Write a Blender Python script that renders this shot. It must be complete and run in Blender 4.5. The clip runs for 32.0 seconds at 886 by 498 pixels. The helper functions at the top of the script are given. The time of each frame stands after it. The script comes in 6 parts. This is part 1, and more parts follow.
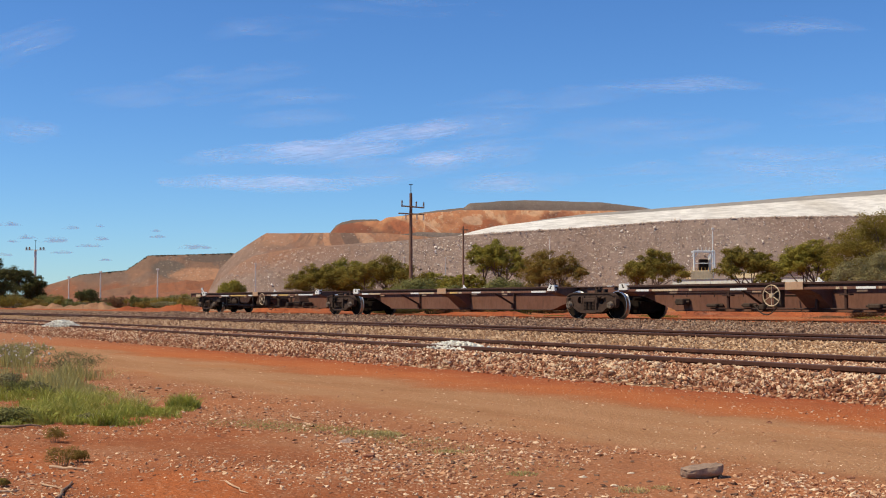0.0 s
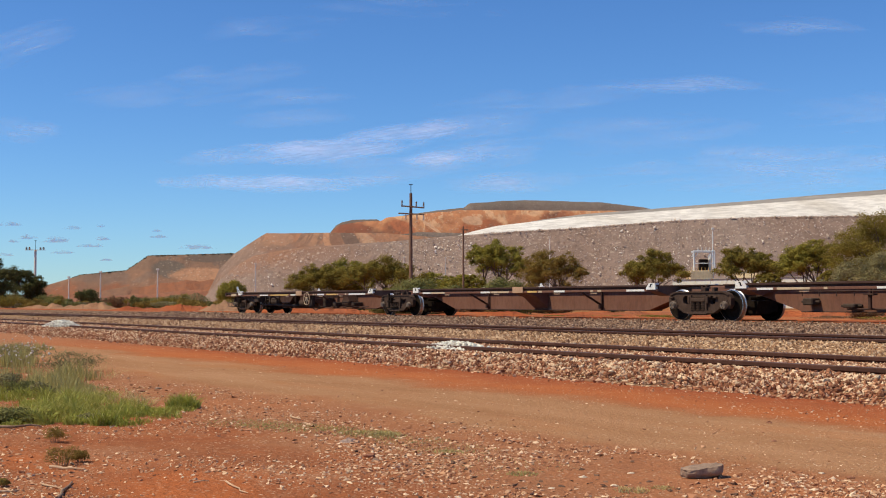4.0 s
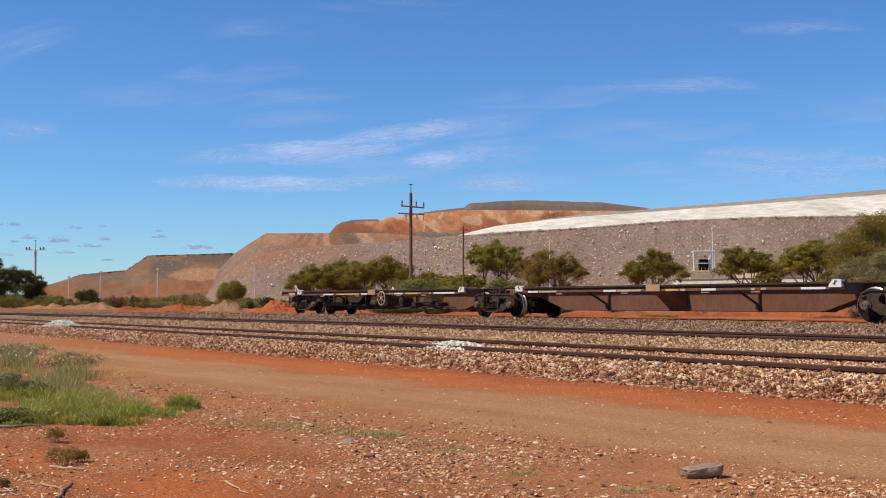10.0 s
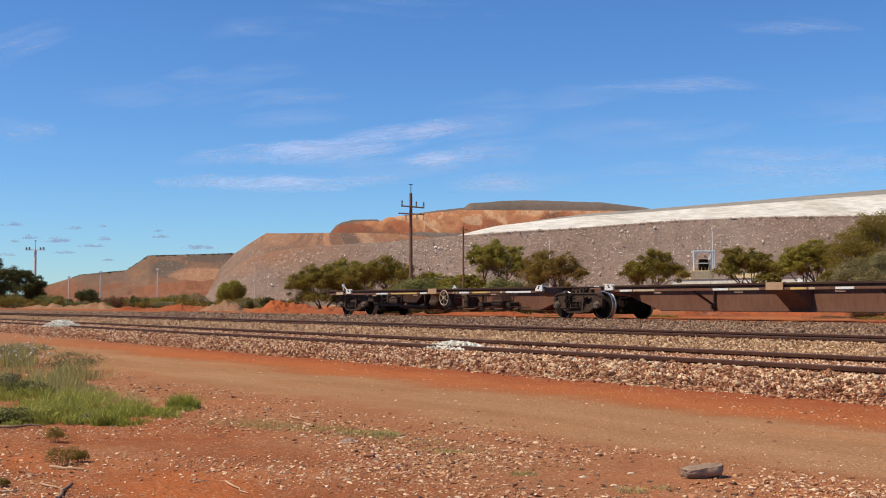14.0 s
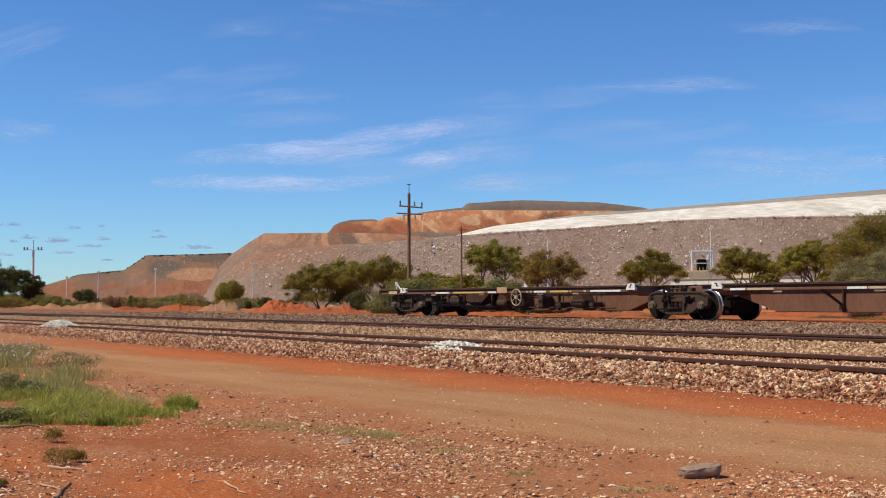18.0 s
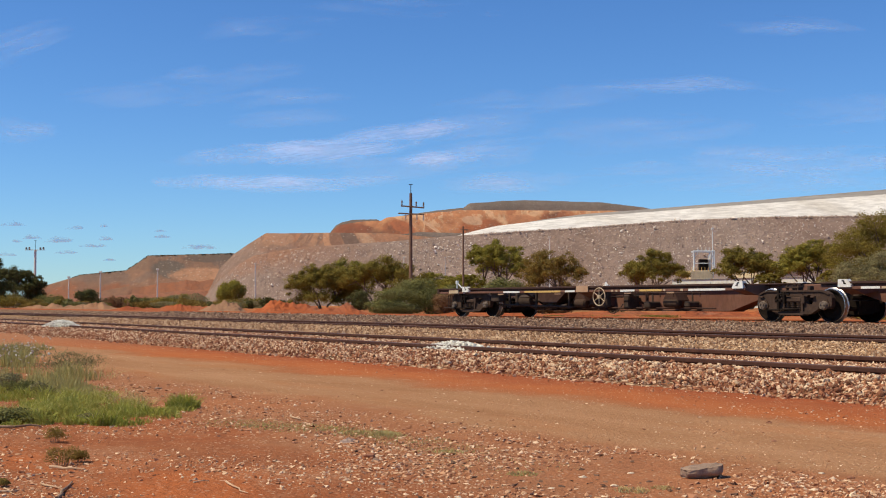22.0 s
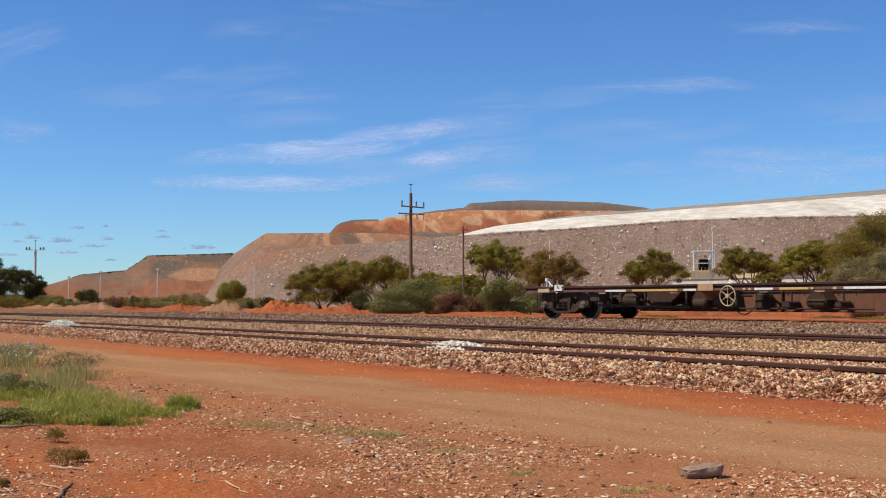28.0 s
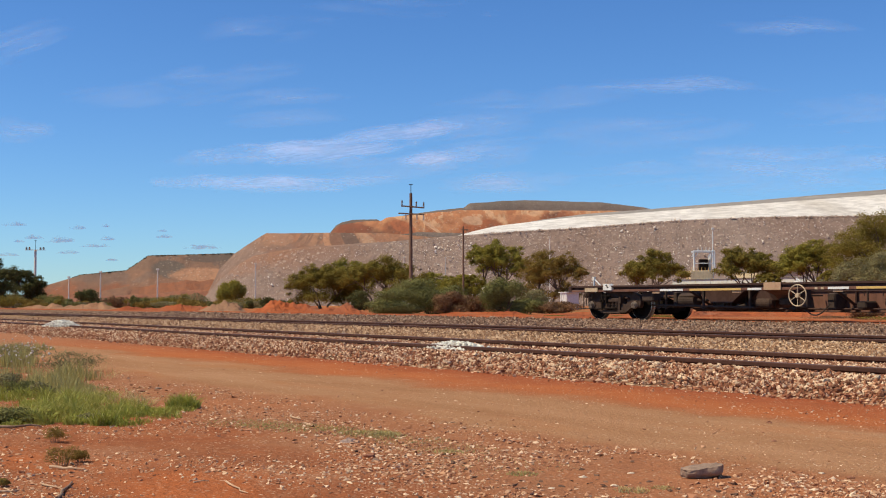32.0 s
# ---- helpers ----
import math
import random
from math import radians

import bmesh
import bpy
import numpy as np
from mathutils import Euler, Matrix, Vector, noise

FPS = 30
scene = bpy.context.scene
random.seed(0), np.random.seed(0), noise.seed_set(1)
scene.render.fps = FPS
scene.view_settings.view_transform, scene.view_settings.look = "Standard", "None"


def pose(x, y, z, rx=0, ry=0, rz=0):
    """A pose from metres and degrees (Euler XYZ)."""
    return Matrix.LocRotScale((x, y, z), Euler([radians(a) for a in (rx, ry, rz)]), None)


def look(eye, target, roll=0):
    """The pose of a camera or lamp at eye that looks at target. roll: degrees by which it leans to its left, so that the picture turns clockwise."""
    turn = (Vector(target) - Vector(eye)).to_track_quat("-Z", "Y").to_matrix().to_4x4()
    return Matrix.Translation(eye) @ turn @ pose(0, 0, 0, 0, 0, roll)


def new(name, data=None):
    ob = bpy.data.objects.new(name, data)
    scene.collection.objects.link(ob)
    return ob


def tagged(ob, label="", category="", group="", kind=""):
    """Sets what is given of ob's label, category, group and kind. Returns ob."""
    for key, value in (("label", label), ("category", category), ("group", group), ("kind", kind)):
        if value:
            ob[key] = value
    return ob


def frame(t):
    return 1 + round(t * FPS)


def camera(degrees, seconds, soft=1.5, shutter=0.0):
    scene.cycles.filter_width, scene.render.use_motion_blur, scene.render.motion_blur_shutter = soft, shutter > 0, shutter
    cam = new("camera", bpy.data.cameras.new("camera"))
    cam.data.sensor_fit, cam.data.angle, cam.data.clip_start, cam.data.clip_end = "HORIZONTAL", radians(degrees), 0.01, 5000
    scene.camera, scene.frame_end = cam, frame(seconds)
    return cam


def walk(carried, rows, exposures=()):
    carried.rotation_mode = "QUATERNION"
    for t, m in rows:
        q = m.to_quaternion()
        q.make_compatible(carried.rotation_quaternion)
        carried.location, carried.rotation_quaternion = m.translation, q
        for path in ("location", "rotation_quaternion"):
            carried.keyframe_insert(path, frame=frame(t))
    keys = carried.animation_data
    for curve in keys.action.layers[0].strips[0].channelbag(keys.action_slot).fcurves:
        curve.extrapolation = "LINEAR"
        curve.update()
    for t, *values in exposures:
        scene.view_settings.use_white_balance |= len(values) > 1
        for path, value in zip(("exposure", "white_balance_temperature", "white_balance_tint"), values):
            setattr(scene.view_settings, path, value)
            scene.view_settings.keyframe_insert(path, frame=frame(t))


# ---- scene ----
# World: x runs along the railway, y away from it across the tracks, z up; the road lies at z = 0.
LENS = 2050.0
EYE = Vector((0.0, 0.0, 0.62))
HEADING = math.atan2(1401.0, LENS)
VIEW = Vector((-math.cos(HEADING), math.sin(HEADING), 0.0))
RIGHT = Vector((math.sin(HEADING), math.cos(HEADING), 0.0))
RAIL_Z = 0.15
TRAIN_Y = 24.35


def spot(u, depth, z=0.0):
    """A place depth metres ahead of the tripod; u: metres to the right of the line of sight at a distance of LENS."""
    p = VIEW * depth + RIGHT * (u * depth / LENS)
    return Vector((p.x, p.y, z))


def rise(v, depth):
    """The height of what stands v metres above eye level at a distance of LENS."""
    return EYE.z + v * depth / LENS


# ---- camera ----
cam = camera(41.86, 32.0, 1.05)


def aim(turn):
    d = VIEW * LENS + RIGHT * turn + Vector((0, 0, 96.0))
    return look(EYE, EYE + d)


walk(cam, [(t, aim(a)) for t, a in ((0, 0), (14.4, 0), (15.4, 1.6), (16.5, 3.0), (17.5, 3.7), (18.3, 3.1), (20.0, 3.0), (20.6, 1.4),
                                    (21.4, 1.1), (22.1, 0.1), (23.0, 0.0), (32.0, 0.0))])

# ---- light ----
SUN_UP = 56.0
SUN_WAY = Vector((-0.33, -0.925, 0)).normalized()
world = bpy.data.worlds.new("world")
scene.world = world
world.use_nodes = True
wn, wl = world.node_tree.nodes, world.node_tree.links
sky = wn.new("ShaderNodeTexSky")
sky.sky_type = "NISHITA"
sky.sun_disc = False
sky.sun_elevation = radians(SUN_UP)
sky.sun_rotation = math.atan2(SUN_WAY.x, SUN_WAY.y)
sky.altitude, sky.air_density, sky.dust_density, sky.ozone_density = 370, 1.0, 0.0, 1.6
rich = wn.new("ShaderNodeHueSaturation")
rich.inputs["Saturation"].default_value = 1.1
wl.new(sky.outputs[0], rich.inputs["Color"])
balance = wn.new("ShaderNodeMix")
balance.data_type, balance.blend_type = "RGBA", "MULTIPLY"
balance.inputs[0].default_value = 1.0
balance.inputs[7].default_value = (0.635, 0.965, 1.39, 1.0)
wl.new(rich.outputs[0], balance.inputs[6])
wl.new(balance.outputs[2], wn["Background"].inputs[0])
wn["Background"].inputs[1].default_value = 0.092

sun_data = bpy.data.lights.new("sun", "SUN")
sun_data.energy, sun_data.angle, sun_data.color = 5.3, radians(0.53), (1.0, 0.875, 0.63)
sun = new("sun", sun_data)
up = SUN_WAY * math.cos(radians(SUN_UP)) + Vector((0, 0, math.sin(radians(SUN_UP))))
sun.matrix_world = look(up * 50, (0, 0, 0))
scene.view_settings.exposure = 0.0


# ---- materials ----
class Mat:
    """A node material with shortcuts."""

    def __init__(self, name, rough=0.85, metal=0.0, gloss=0.2):
        self.m = bpy.data.materials.new(name)
        self.m.use_nodes = True
        self.n, self.l = self.m.node_tree.nodes, self.m.node_tree.links
        self.b = self.n["Principled BSDF"]
        self.b.inputs["Roughness"].default_value = rough
        self.b.inputs["Metallic"].default_value = metal
        self.b.inputs["Specular IOR Level"].default_value = gloss
        self.geo = self.n.new("ShaderNodeTexCoord").outputs["Object"]

    def put(self, value, socket):
        if isinstance(value, (int, float)):
            socket.default_value = value
        elif isinstance(value, tuple):
            socket.default_value = (*value, 1.0)[:len(socket.default_value)]
        else:
            self.l.new(value, socket)

    def coords(self, scale=(1, 1, 1), turn=0.0, src=None, shift=None):
        n = self.n.new("ShaderNodeMapping")
        n.inputs["Scale"].default_value = scale
        n.inputs["Rotation"].default_value = (0, 0, turn)
        if shift is not None:
            self.put(shift, n.inputs["Location"])
        self.l.new(src or self.geo, n.inputs["Vector"])
        return n.outputs[0]

    def noise(self, scale, detail=4.0, rough=0.55, src=None, dist=0.0):
        n = self.n.new("ShaderNodeTexNoise")
        n.inputs["Scale"].default_value, n.inputs["Detail"].default_value = scale, detail
        n.inputs["Roughness"].default_value, n.inputs["Distortion"].default_value = rough, dist
        self.l.new(src or self.geo, n.inputs["Vector"])
        return n.outputs["Fac"]

    def cells(self, scale, src=None, out="Distance"):
        n = self.n.new("ShaderNodeTexVoronoi")
        n.inputs["Scale"].default_value = scale
        self.l.new(src or self.geo, n.inputs["Vector"])
        return n.outputs[out]

    def ramp(self, fac, *stops, mode="LINEAR"):
        n = self.n.new("ShaderNodeValToRGB")
        n.color_ramp.interpolation = mode
        e = n.color_ramp.elements
        while len(e) < len(stops):
            e.new(0.5)
        for el, (p, c) in zip(e, stops):
            el.position = p
            el.color = (*c, 1) if isinstance(c, tuple) else (c, c, c, 1)
        self.l.new(fac, n.inputs[0])
        return n.outputs[0]

    def mix(self, fac, a, b, mode="MIX"):
        n = self.n.new("ShaderNodeMix")
        n.data_type, n.blend_type = "RGBA", mode
        self.put(fac, n.inputs[0]), self.put(a, n.inputs[6]), self.put(b, n.inputs[7])
        return n.outputs[2]

    def math(self, op, a, b=0.0, clamp=False):
        n = self.n.new("ShaderNodeMath")
        n.operation, n.use_clamp = op, clamp
        self.put(a, n.inputs[0]), self.put(b, n.inputs[1])
        return n.outputs[0]

    def xyz(self, src=None):
        n = self.n.new("ShaderNodeSeparateXYZ")
        self.l.new(src or self.geo, n.inputs[0])
        return n.outputs

    def island(self):
        return self.n.new("ShaderNodeNewGeometry").outputs["Random Per Island"]

    def random(self):
        return self.n.new("ShaderNodeObjectInfo").outputs["Random"]

    def bump(self, height, strength=0.3, dist=0.02):
        n = self.n.new("ShaderNodeBump")
        n.inputs["Strength"].default_value, n.inputs["Distance"].default_value = strength, dist
        self.l.new(height, n.inputs["Height"])
        self.l.new(n.outputs[0], self.b.inputs["Normal"])

    def base(self, colour):
        self.put(colour, self.b.inputs["Base Color"])
        return self.m


def soil_material():
    k = Mat("red_soil", 0.95, 0.0, 0.0)
    big, mid, fine = k.noise(0.35, 5), k.noise(2.2, 6, 0.65), k.noise(38, 4, 0.7)
    red = k.ramp(mid, (0.3, (0.25, 0.071, 0.03)), (0.5, (0.325, 0.103, 0.042)), (0.72, (0.39, 0.143, 0.06)))
    red = k.mix(k.ramp(k.noise(9, 6, 0.75), (0.38, 0.65), (0.58, 0.0)), red, (0.2, 0.068, 0.036))
    red = k.mix(k.ramp(k.noise(6.5, 6, 0.75), (0.54, 0.0), (0.68, 0.5)), red, (0.4, 0.215, 0.13))
    red = k.mix(k.ramp(big, (0.46, 0.0), (0.62, 0.6)), red, (0.265, 0.112, 0.058))
    red = k.mix(k.ramp(k.noise(1.1, 5, 0.7), (0.5, 0.0), (0.66, 0.55)), red, (0.34, 0.17, 0.098))
    red = k.mix(k.ramp(k.noise(0.9, 5, 0.65, k.coords((0.7, 1.3, 1))), (0.52, 0.0), (0.64, 0.65)), red, (0.45, 0.13, 0.043))
    red = k.mix(k.math("MULTIPLY", k.ramp(k.cells(26), (0.1, 0.9), (0.22, 0.0)), k.ramp(k.noise(1.7, 4, 0.6), (0.4, 0.0), (0.55, 1.0))), red, (0.6, 0.4, 0.27))
    road = k.ramp(k.noise(1.3, 6, 0.65, k.coords((0.35, 1.6, 1))), (0.3, (0.3, 0.16, 0.082)), (0.5, (0.36, 0.2, 0.106)), (0.7, (0.42, 0.242, 0.132)))
    road = k.mix(k.ramp(k.noise(0.8, 5, 0.6, k.coords((0.5, 2.2, 1))), (0.54, 0.0), (0.7, 0.45)), road, (0.42, 0.17, 0.07))
    y = k.xyz()[1]
    wob = k.math("ADD", y, k.math("MULTIPLY", k.math("SUBTRACT", k.noise(0.9, 6, 0.65), 0.5), 1.5))
    far = k.ramp(k.math("MULTIPLY", wob, 0.1), (0.32, 0.0), (0.37, 1.0), (0.475, 1.0), (0.525, 0.0))
    col = k.mix(k.math("MULTIPLY", far, 0.93), red, road)
    col = k.mix(k.ramp(k.math("MULTIPLY", wob, 0.1), (0.485, 0.0), (0.53, 0.8), (0.57, 0.75), (0.62, 0.0)), col, (0.42, 0.128, 0.046))
    toe = k.ramp(k.math("MULTIPLY", wob, 0.1), (0.55, 0.0), (0.61, 0.85), (0.7, 0.85), (0.75, 0.0))
    col = k.mix(toe, col, k.ramp(fine, (0.35, (0.24, 0.058, 0.025)), (0.65, (0.36, 0.09, 0.036))))
    west = k.ramp(k.math("MULTIPLY", k.math("ADD", k.xyz()[0], k.math("MULTIPLY", k.noise(0.5, 5), 6.0)), -0.01), (0.11, 0.0), (0.2, 0.8))
    col = k.mix(k.math("MULTIPLY", west, k.ramp(k.math("MULTIPLY", y, 0.1), (0.45, 0.0), (0.5, 1.0), (0.8, 1.0), (0.85, 0.0))), col, (0.32, 0.165, 0.095))
    gravel = k.mix(k.ramp(k.math("MULTIPLY", wob, 0.1), (0.22, 0.0), (0.26, 0.6), (0.32, 0.55), (0.36, 0.0)), col, (0.33, 0.165, 0.09))
    col = k.mix(k.ramp(fine, (0.35, 0.3), (0.65, 0.0)), gravel, (0.3, 0.115, 0.055))
    grit = k.noise(140, 3, 0.7)
    col = k.mix(k.ramp(grit, (0.56, 0.0), (0.72, 0.25)), col, (0.22, 0.09, 0.05))
    for size, share, tint in ((34, 0.85, (0.6, 0.44, 0.3)), (62, 0.7, (0.55, 0.36, 0.22)), (48, 0.6, (0.12, 0.07, 0.05))):
        spec = k.cells(size)
        col = k.mix(k.math("MULTIPLY", k.ramp(spec, (0.12, share), (0.24, 0.0)), k.ramp(k.noise(2.5 + size * 0.03, 3), (0.42, 0.05), (0.6, 1.0))), col, tint)
    plain = k.math("MULTIPLY", y, 0.01)
    scrub = k.ramp(k.noise(0.06, 6, 0.7), (0.4, (0.42, 0.14, 0.055)), (0.55, (0.3, 0.13, 0.06)), (0.66, (0.14, 0.13, 0.055)))
    col = k.mix(k.ramp(plain, (0.3, 0.0), (0.6, 1.0)), col, scrub)
    k.bump(k.math("ADD", k.math("MULTIPLY", mid, 1.0), k.math("MULTIPLY", fine, 0.6)), 1.0, 0.03)
    return k.base(col)


def ballast_material(name, stops, dust, scale=22.0, dusty=0.4):
    k = Mat(name, 0.9, 0.0, 0.0)
    c = k.cells(scale, out="Color")
    pick = k.ramp(k.xyz(c)[0], *stops)
    d = k.cells(scale)
    col = k.mix(k.ramp(d, (0.25, 0.0), (0.62, 0.75)), pick, (0.1, 0.06, 0.04))
    col = k.mix(k.ramp(k.noise(0.8, 5, 0.65), (0.42, 0.0), (0.68, dusty)), col, dust)
    inv = k.math("SUBTRACT", 1.0, d)
    k.bump(inv, 1.0, 0.03)
    return k.base(col)


def stone_material(name, stops, rough=0.85, dusty=False):
    k = Mat(name, rough, 0.0, 0.05)
    col = k.ramp(k.island(), *stops)
    col = k.mix(k.ramp(k.noise(60, 3), (0.45, 0.0), (0.75, 0.25)), col, (0.2, 0.11, 0.07))
    if dusty:
        # red dust washed over the toe of the shoulder
        edge = k.ramp(k.math("MULTIPLY", k.math("ADD", k.xyz()[1], k.math("MULTIPLY", k.noise(1.2, 5, 0.65), 0.9)), 0.1), (0.66, 0.5), (0.74, 0.1), (0.9, 0.05))
        col = k.mix(edge, col, (0.34, 0.13, 0.07))
    k.bump(k.noise(90, 3), 0.4, 0.004)
    return k.base(col)


def dump_material(name, stops, streak=0.02, speck=0.5, speck_col=(0.45, 0.37, 0.31), lateral=0.03, spill=None):
    """Tipped rock: tongues that run down the slope, loose boulders in pale spots."""
    k = Mat(name, 0.95, 0.0, 0.0)
    run = k.coords((lateral, lateral * 0.2, streak * 0.2), src=k.coords((1, 1, 1), -math.atan2(RIGHT.y, RIGHT.x)))
    tongue = k.noise(1.0, 4, 0.55, run, 0.3)
    col = k.ramp(tongue, *stops)
    col = k.mix(k.ramp(k.noise(0.25, 6, 0.7), (0.35, 0.4), (0.6, 0.0)), col, (0.12, 0.085, 0.07))
    if spill:
        # orange soil washed over the crest from the tier behind
        across = k.xyz(k.coords((1, 1, 1), -math.atan2(RIGHT.y, RIGHT.x)))[0]
        side = k.ramp(k.math("ADD", k.math("MULTIPLY", across, -0.01), k.math("MULTIPLY", tongue, 0.3)), (0.3, 0.0), (0.55, 1.0))
        high = k.ramp(k.math("ADD", k.math("MULTIPLY", k.xyz()[2], 0.05), k.math("MULTIPLY", k.math("SUBTRACT", k.noise(0.09, 5, 0.65), 0.5), 0.9)), (0.34, 0.0), (0.68, 0.9))
        col = k.mix(k.math("MULTIPLY", side, high), col, spill)
    col = k.mix(k.math("MULTIPLY", k.ramp(k.cells(0.55), (0.16, speck), (0.3, 0.0)), k.ramp(k.noise(0.08, 3), (0.4, 0.2), (0.6, 1.0))), col, speck_col)
    k.bump(k.noise(0.5, 6, 0.7), 0.8, 1.2)
    return k.base(col)


def strata_material(name, upper, middle, lower, height, low_to=0.36, mid_to=0.6, speck_col=(0.42, 0.33, 0.26), tips=()):
    """An old dump tipped in lifts: each lift has its own rock, with ragged tongues between them."""
    k = Mat(name, 0.95, 0.0, 0.0)
    x, y, z = k.xyz()[:3]
    ragged = k.math("MULTIPLY", k.math("SUBTRACT", k.noise(1.0, 5, 0.6, k.coords((0.016, 0.016, 0.004))), 0.5), 1.1)
    level = k.math("ADD", k.math("DIVIDE", z, height), ragged)
    tongue = k.noise(1.0, 5, 0.6, k.coords((0.028, 0.006, 0.014), src=k.coords((1, 1, 1), -math.atan2(RIGHT.y, RIGHT.x))), 0.8)
    up = k.ramp(tongue, *((0.33 + 0.07 * i + e, c) for i, c in enumerate(upper) for e in (0.0, 0.052)))
    mid = k.ramp(k.noise(1.0, 4, 0.55, k.coords((0.02, 0.02, 0.03)), 0.2), *((0.38 + 0.07 * i, c) for i, c in enumerate(middle)))
    low = k.ramp(k.noise(0.06, 5, 0.65), *((0.38 + 0.08 * i, c) for i, c in enumerate(lower)))
    col = k.mix(k.ramp(level, (mid_to, 0.0), (mid_to + 0.06, 1.0)), mid, up)
    col = k.mix(k.ramp(level, (low_to, 1.0), (low_to + 0.08, 0.0)), col, low)
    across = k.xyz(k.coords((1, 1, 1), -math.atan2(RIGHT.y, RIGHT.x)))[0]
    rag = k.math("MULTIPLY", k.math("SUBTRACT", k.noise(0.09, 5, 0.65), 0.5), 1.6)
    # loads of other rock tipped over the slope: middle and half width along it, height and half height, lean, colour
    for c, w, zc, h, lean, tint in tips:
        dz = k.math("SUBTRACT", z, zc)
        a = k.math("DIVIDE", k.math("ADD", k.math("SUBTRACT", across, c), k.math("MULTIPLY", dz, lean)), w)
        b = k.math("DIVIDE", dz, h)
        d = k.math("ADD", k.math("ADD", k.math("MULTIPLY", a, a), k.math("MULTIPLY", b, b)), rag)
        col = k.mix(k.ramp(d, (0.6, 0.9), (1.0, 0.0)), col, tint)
    col = k.mix(k.ramp(k.noise(0.22, 6, 0.7), (0.35, 0.35), (0.6, 0.0)), col, (0.11, 0.075, 0.055))
    col = k.mix(k.math("MULTIPLY", k.ramp(k.cells(0.4), (0.14, 0.55), (0.28, 0.0)), k.ramp(k.noise(0.05, 3), (0.45, 0.0), (0.6, 1.0))), col, speck_col)
    k.bump(k.noise(0.4, 6, 0.7), 0.8, 1.4)
    return k.base(col)


def leaf_material(name, dark, light, tip):
    k = Mat(name, 0.7, 0.0, 0.04)
    some = tuple(0.45 * a + 0.55 * b for a, b in zip(dark, light))
    many = tuple(0.75 * a + 0.25 * b for a, b in zip(light, dark))
    few = tuple(0.6 * a + 0.4 * b for a, b in zip(tip, light))
    col = k.ramp(k.island(), (0.0, some), (0.5, many), (0.8, light), (1.0, few))
    col = k.mix(k.ramp(k.noise(0.7, 3), (0.35, 0.0), (0.7, 0.5)), col, few)
    k.b.inputs["Transmission Weight"].default_value = 0.0
    k.base(col)
    tr = k.n.new("ShaderNodeBsdfTranslucent")
    k.l.new(col, tr.inputs[0])
    mx = k.n.new("ShaderNodeMixShader")
    mx.inputs[0].default_value = 0.28
    k.l.new(k.b.outputs[0], mx.inputs[1]), k.l.new(tr.outputs[0], mx.inputs[2])
    k.l.new(mx.outputs[0], k.n["Material Output"].inputs[0])
    return k.m


def metal_paint(name, colour, worn, rough=0.65, metal=0.0, scale=2.0, amount=0.6, gloss=0.2):
    """Old paint or rusty steel with stains at two sizes."""
    k = Mat(name, rough, metal, gloss)
    a = k.ramp(k.noise(scale, 6, 0.7), (0.4, 0.0), (0.68, amount))
    col = k.mix(a, colour, worn)
    grime = k.ramp(k.noise(scale * 9, 4, 0.7, k.coords((1, 1, 0.3))), (0.45, 0.0), (0.75, 0.5))
    dark = tuple(c * 0.45 for c in colour)
    col = k.mix(grime, col, dark)
    k.bump(k.noise(scale * 14, 3), 0.25, 0.004)
    k.put(k.ramp(k.noise(scale * 5, 3), (0.3, rough - 0.12), (0.7, min(1.0, rough + 0.15))), k.b.inputs["Roughness"])
    return k.base(col)


def bark_material(name, colour, dark):
    k = Mat(name, 0.9)
    grain = k.noise(9, 6, 0.7, k.coords((1, 1, 0.12)))
    k.bump(grain, 0.6, 0.02)
    return k.base(k.mix(k.ramp(grain, (0.35, 0.0), (0.65, 1.0)), dark, colour))


SOIL = soil_material()
PINK = ((0.0, (0.134, 0.061, 0.038)), (0.25, (0.258, 0.109, 0.058)), (0.5, (0.391, 0.173, 0.090)), (0.64, (0.597, 0.376, 0.221)), (0.8, (0.824, 0.634, 0.423)), (0.93, (0.783, 0.564, 0.360)), (1.0, (0.185, 0.089, 0.054)))
TAN = ((0.0, (0.154, 0.079, 0.047)), (0.3, (0.319, 0.178, 0.095)), (0.6, (0.453, 0.277, 0.153)), (1.0, (0.680, 0.485, 0.306)))
GREY = ((0.0, (0.103, 0.059, 0.040)), (0.35, (0.206, 0.121, 0.079)), (0.7, (0.309, 0.188, 0.122)), (1.0, (0.474, 0.346, 0.234)))
BED_NEAR = ballast_material("ballast_pink", PINK, (0.36, 0.125, 0.055), 22.0, 0.75)
BED_MID = ballast_material("ballast_tan", TAN, (0.4, 0.24, 0.13))
BED_FAR = ballast_material("ballast_grey", GREY, (0.26, 0.17, 0.12), 18.0, 0.3)
STONE_PINK = stone_material("stone_pink", PINK, 0.85, True)
def piece_material():
    k = Mat("stone_piece", 0.88, 0.0, 0.05)
    col = k.ramp(k.random(), *PINK)
    col = k.mix(k.ramp(k.noise(5, 4), (0.45, 0.0), (0.75, 0.4)), col, (0.24, 0.1, 0.06))
    k.bump(k.noise(7, 4), 0.5, 0.05)
    return k.base(col)


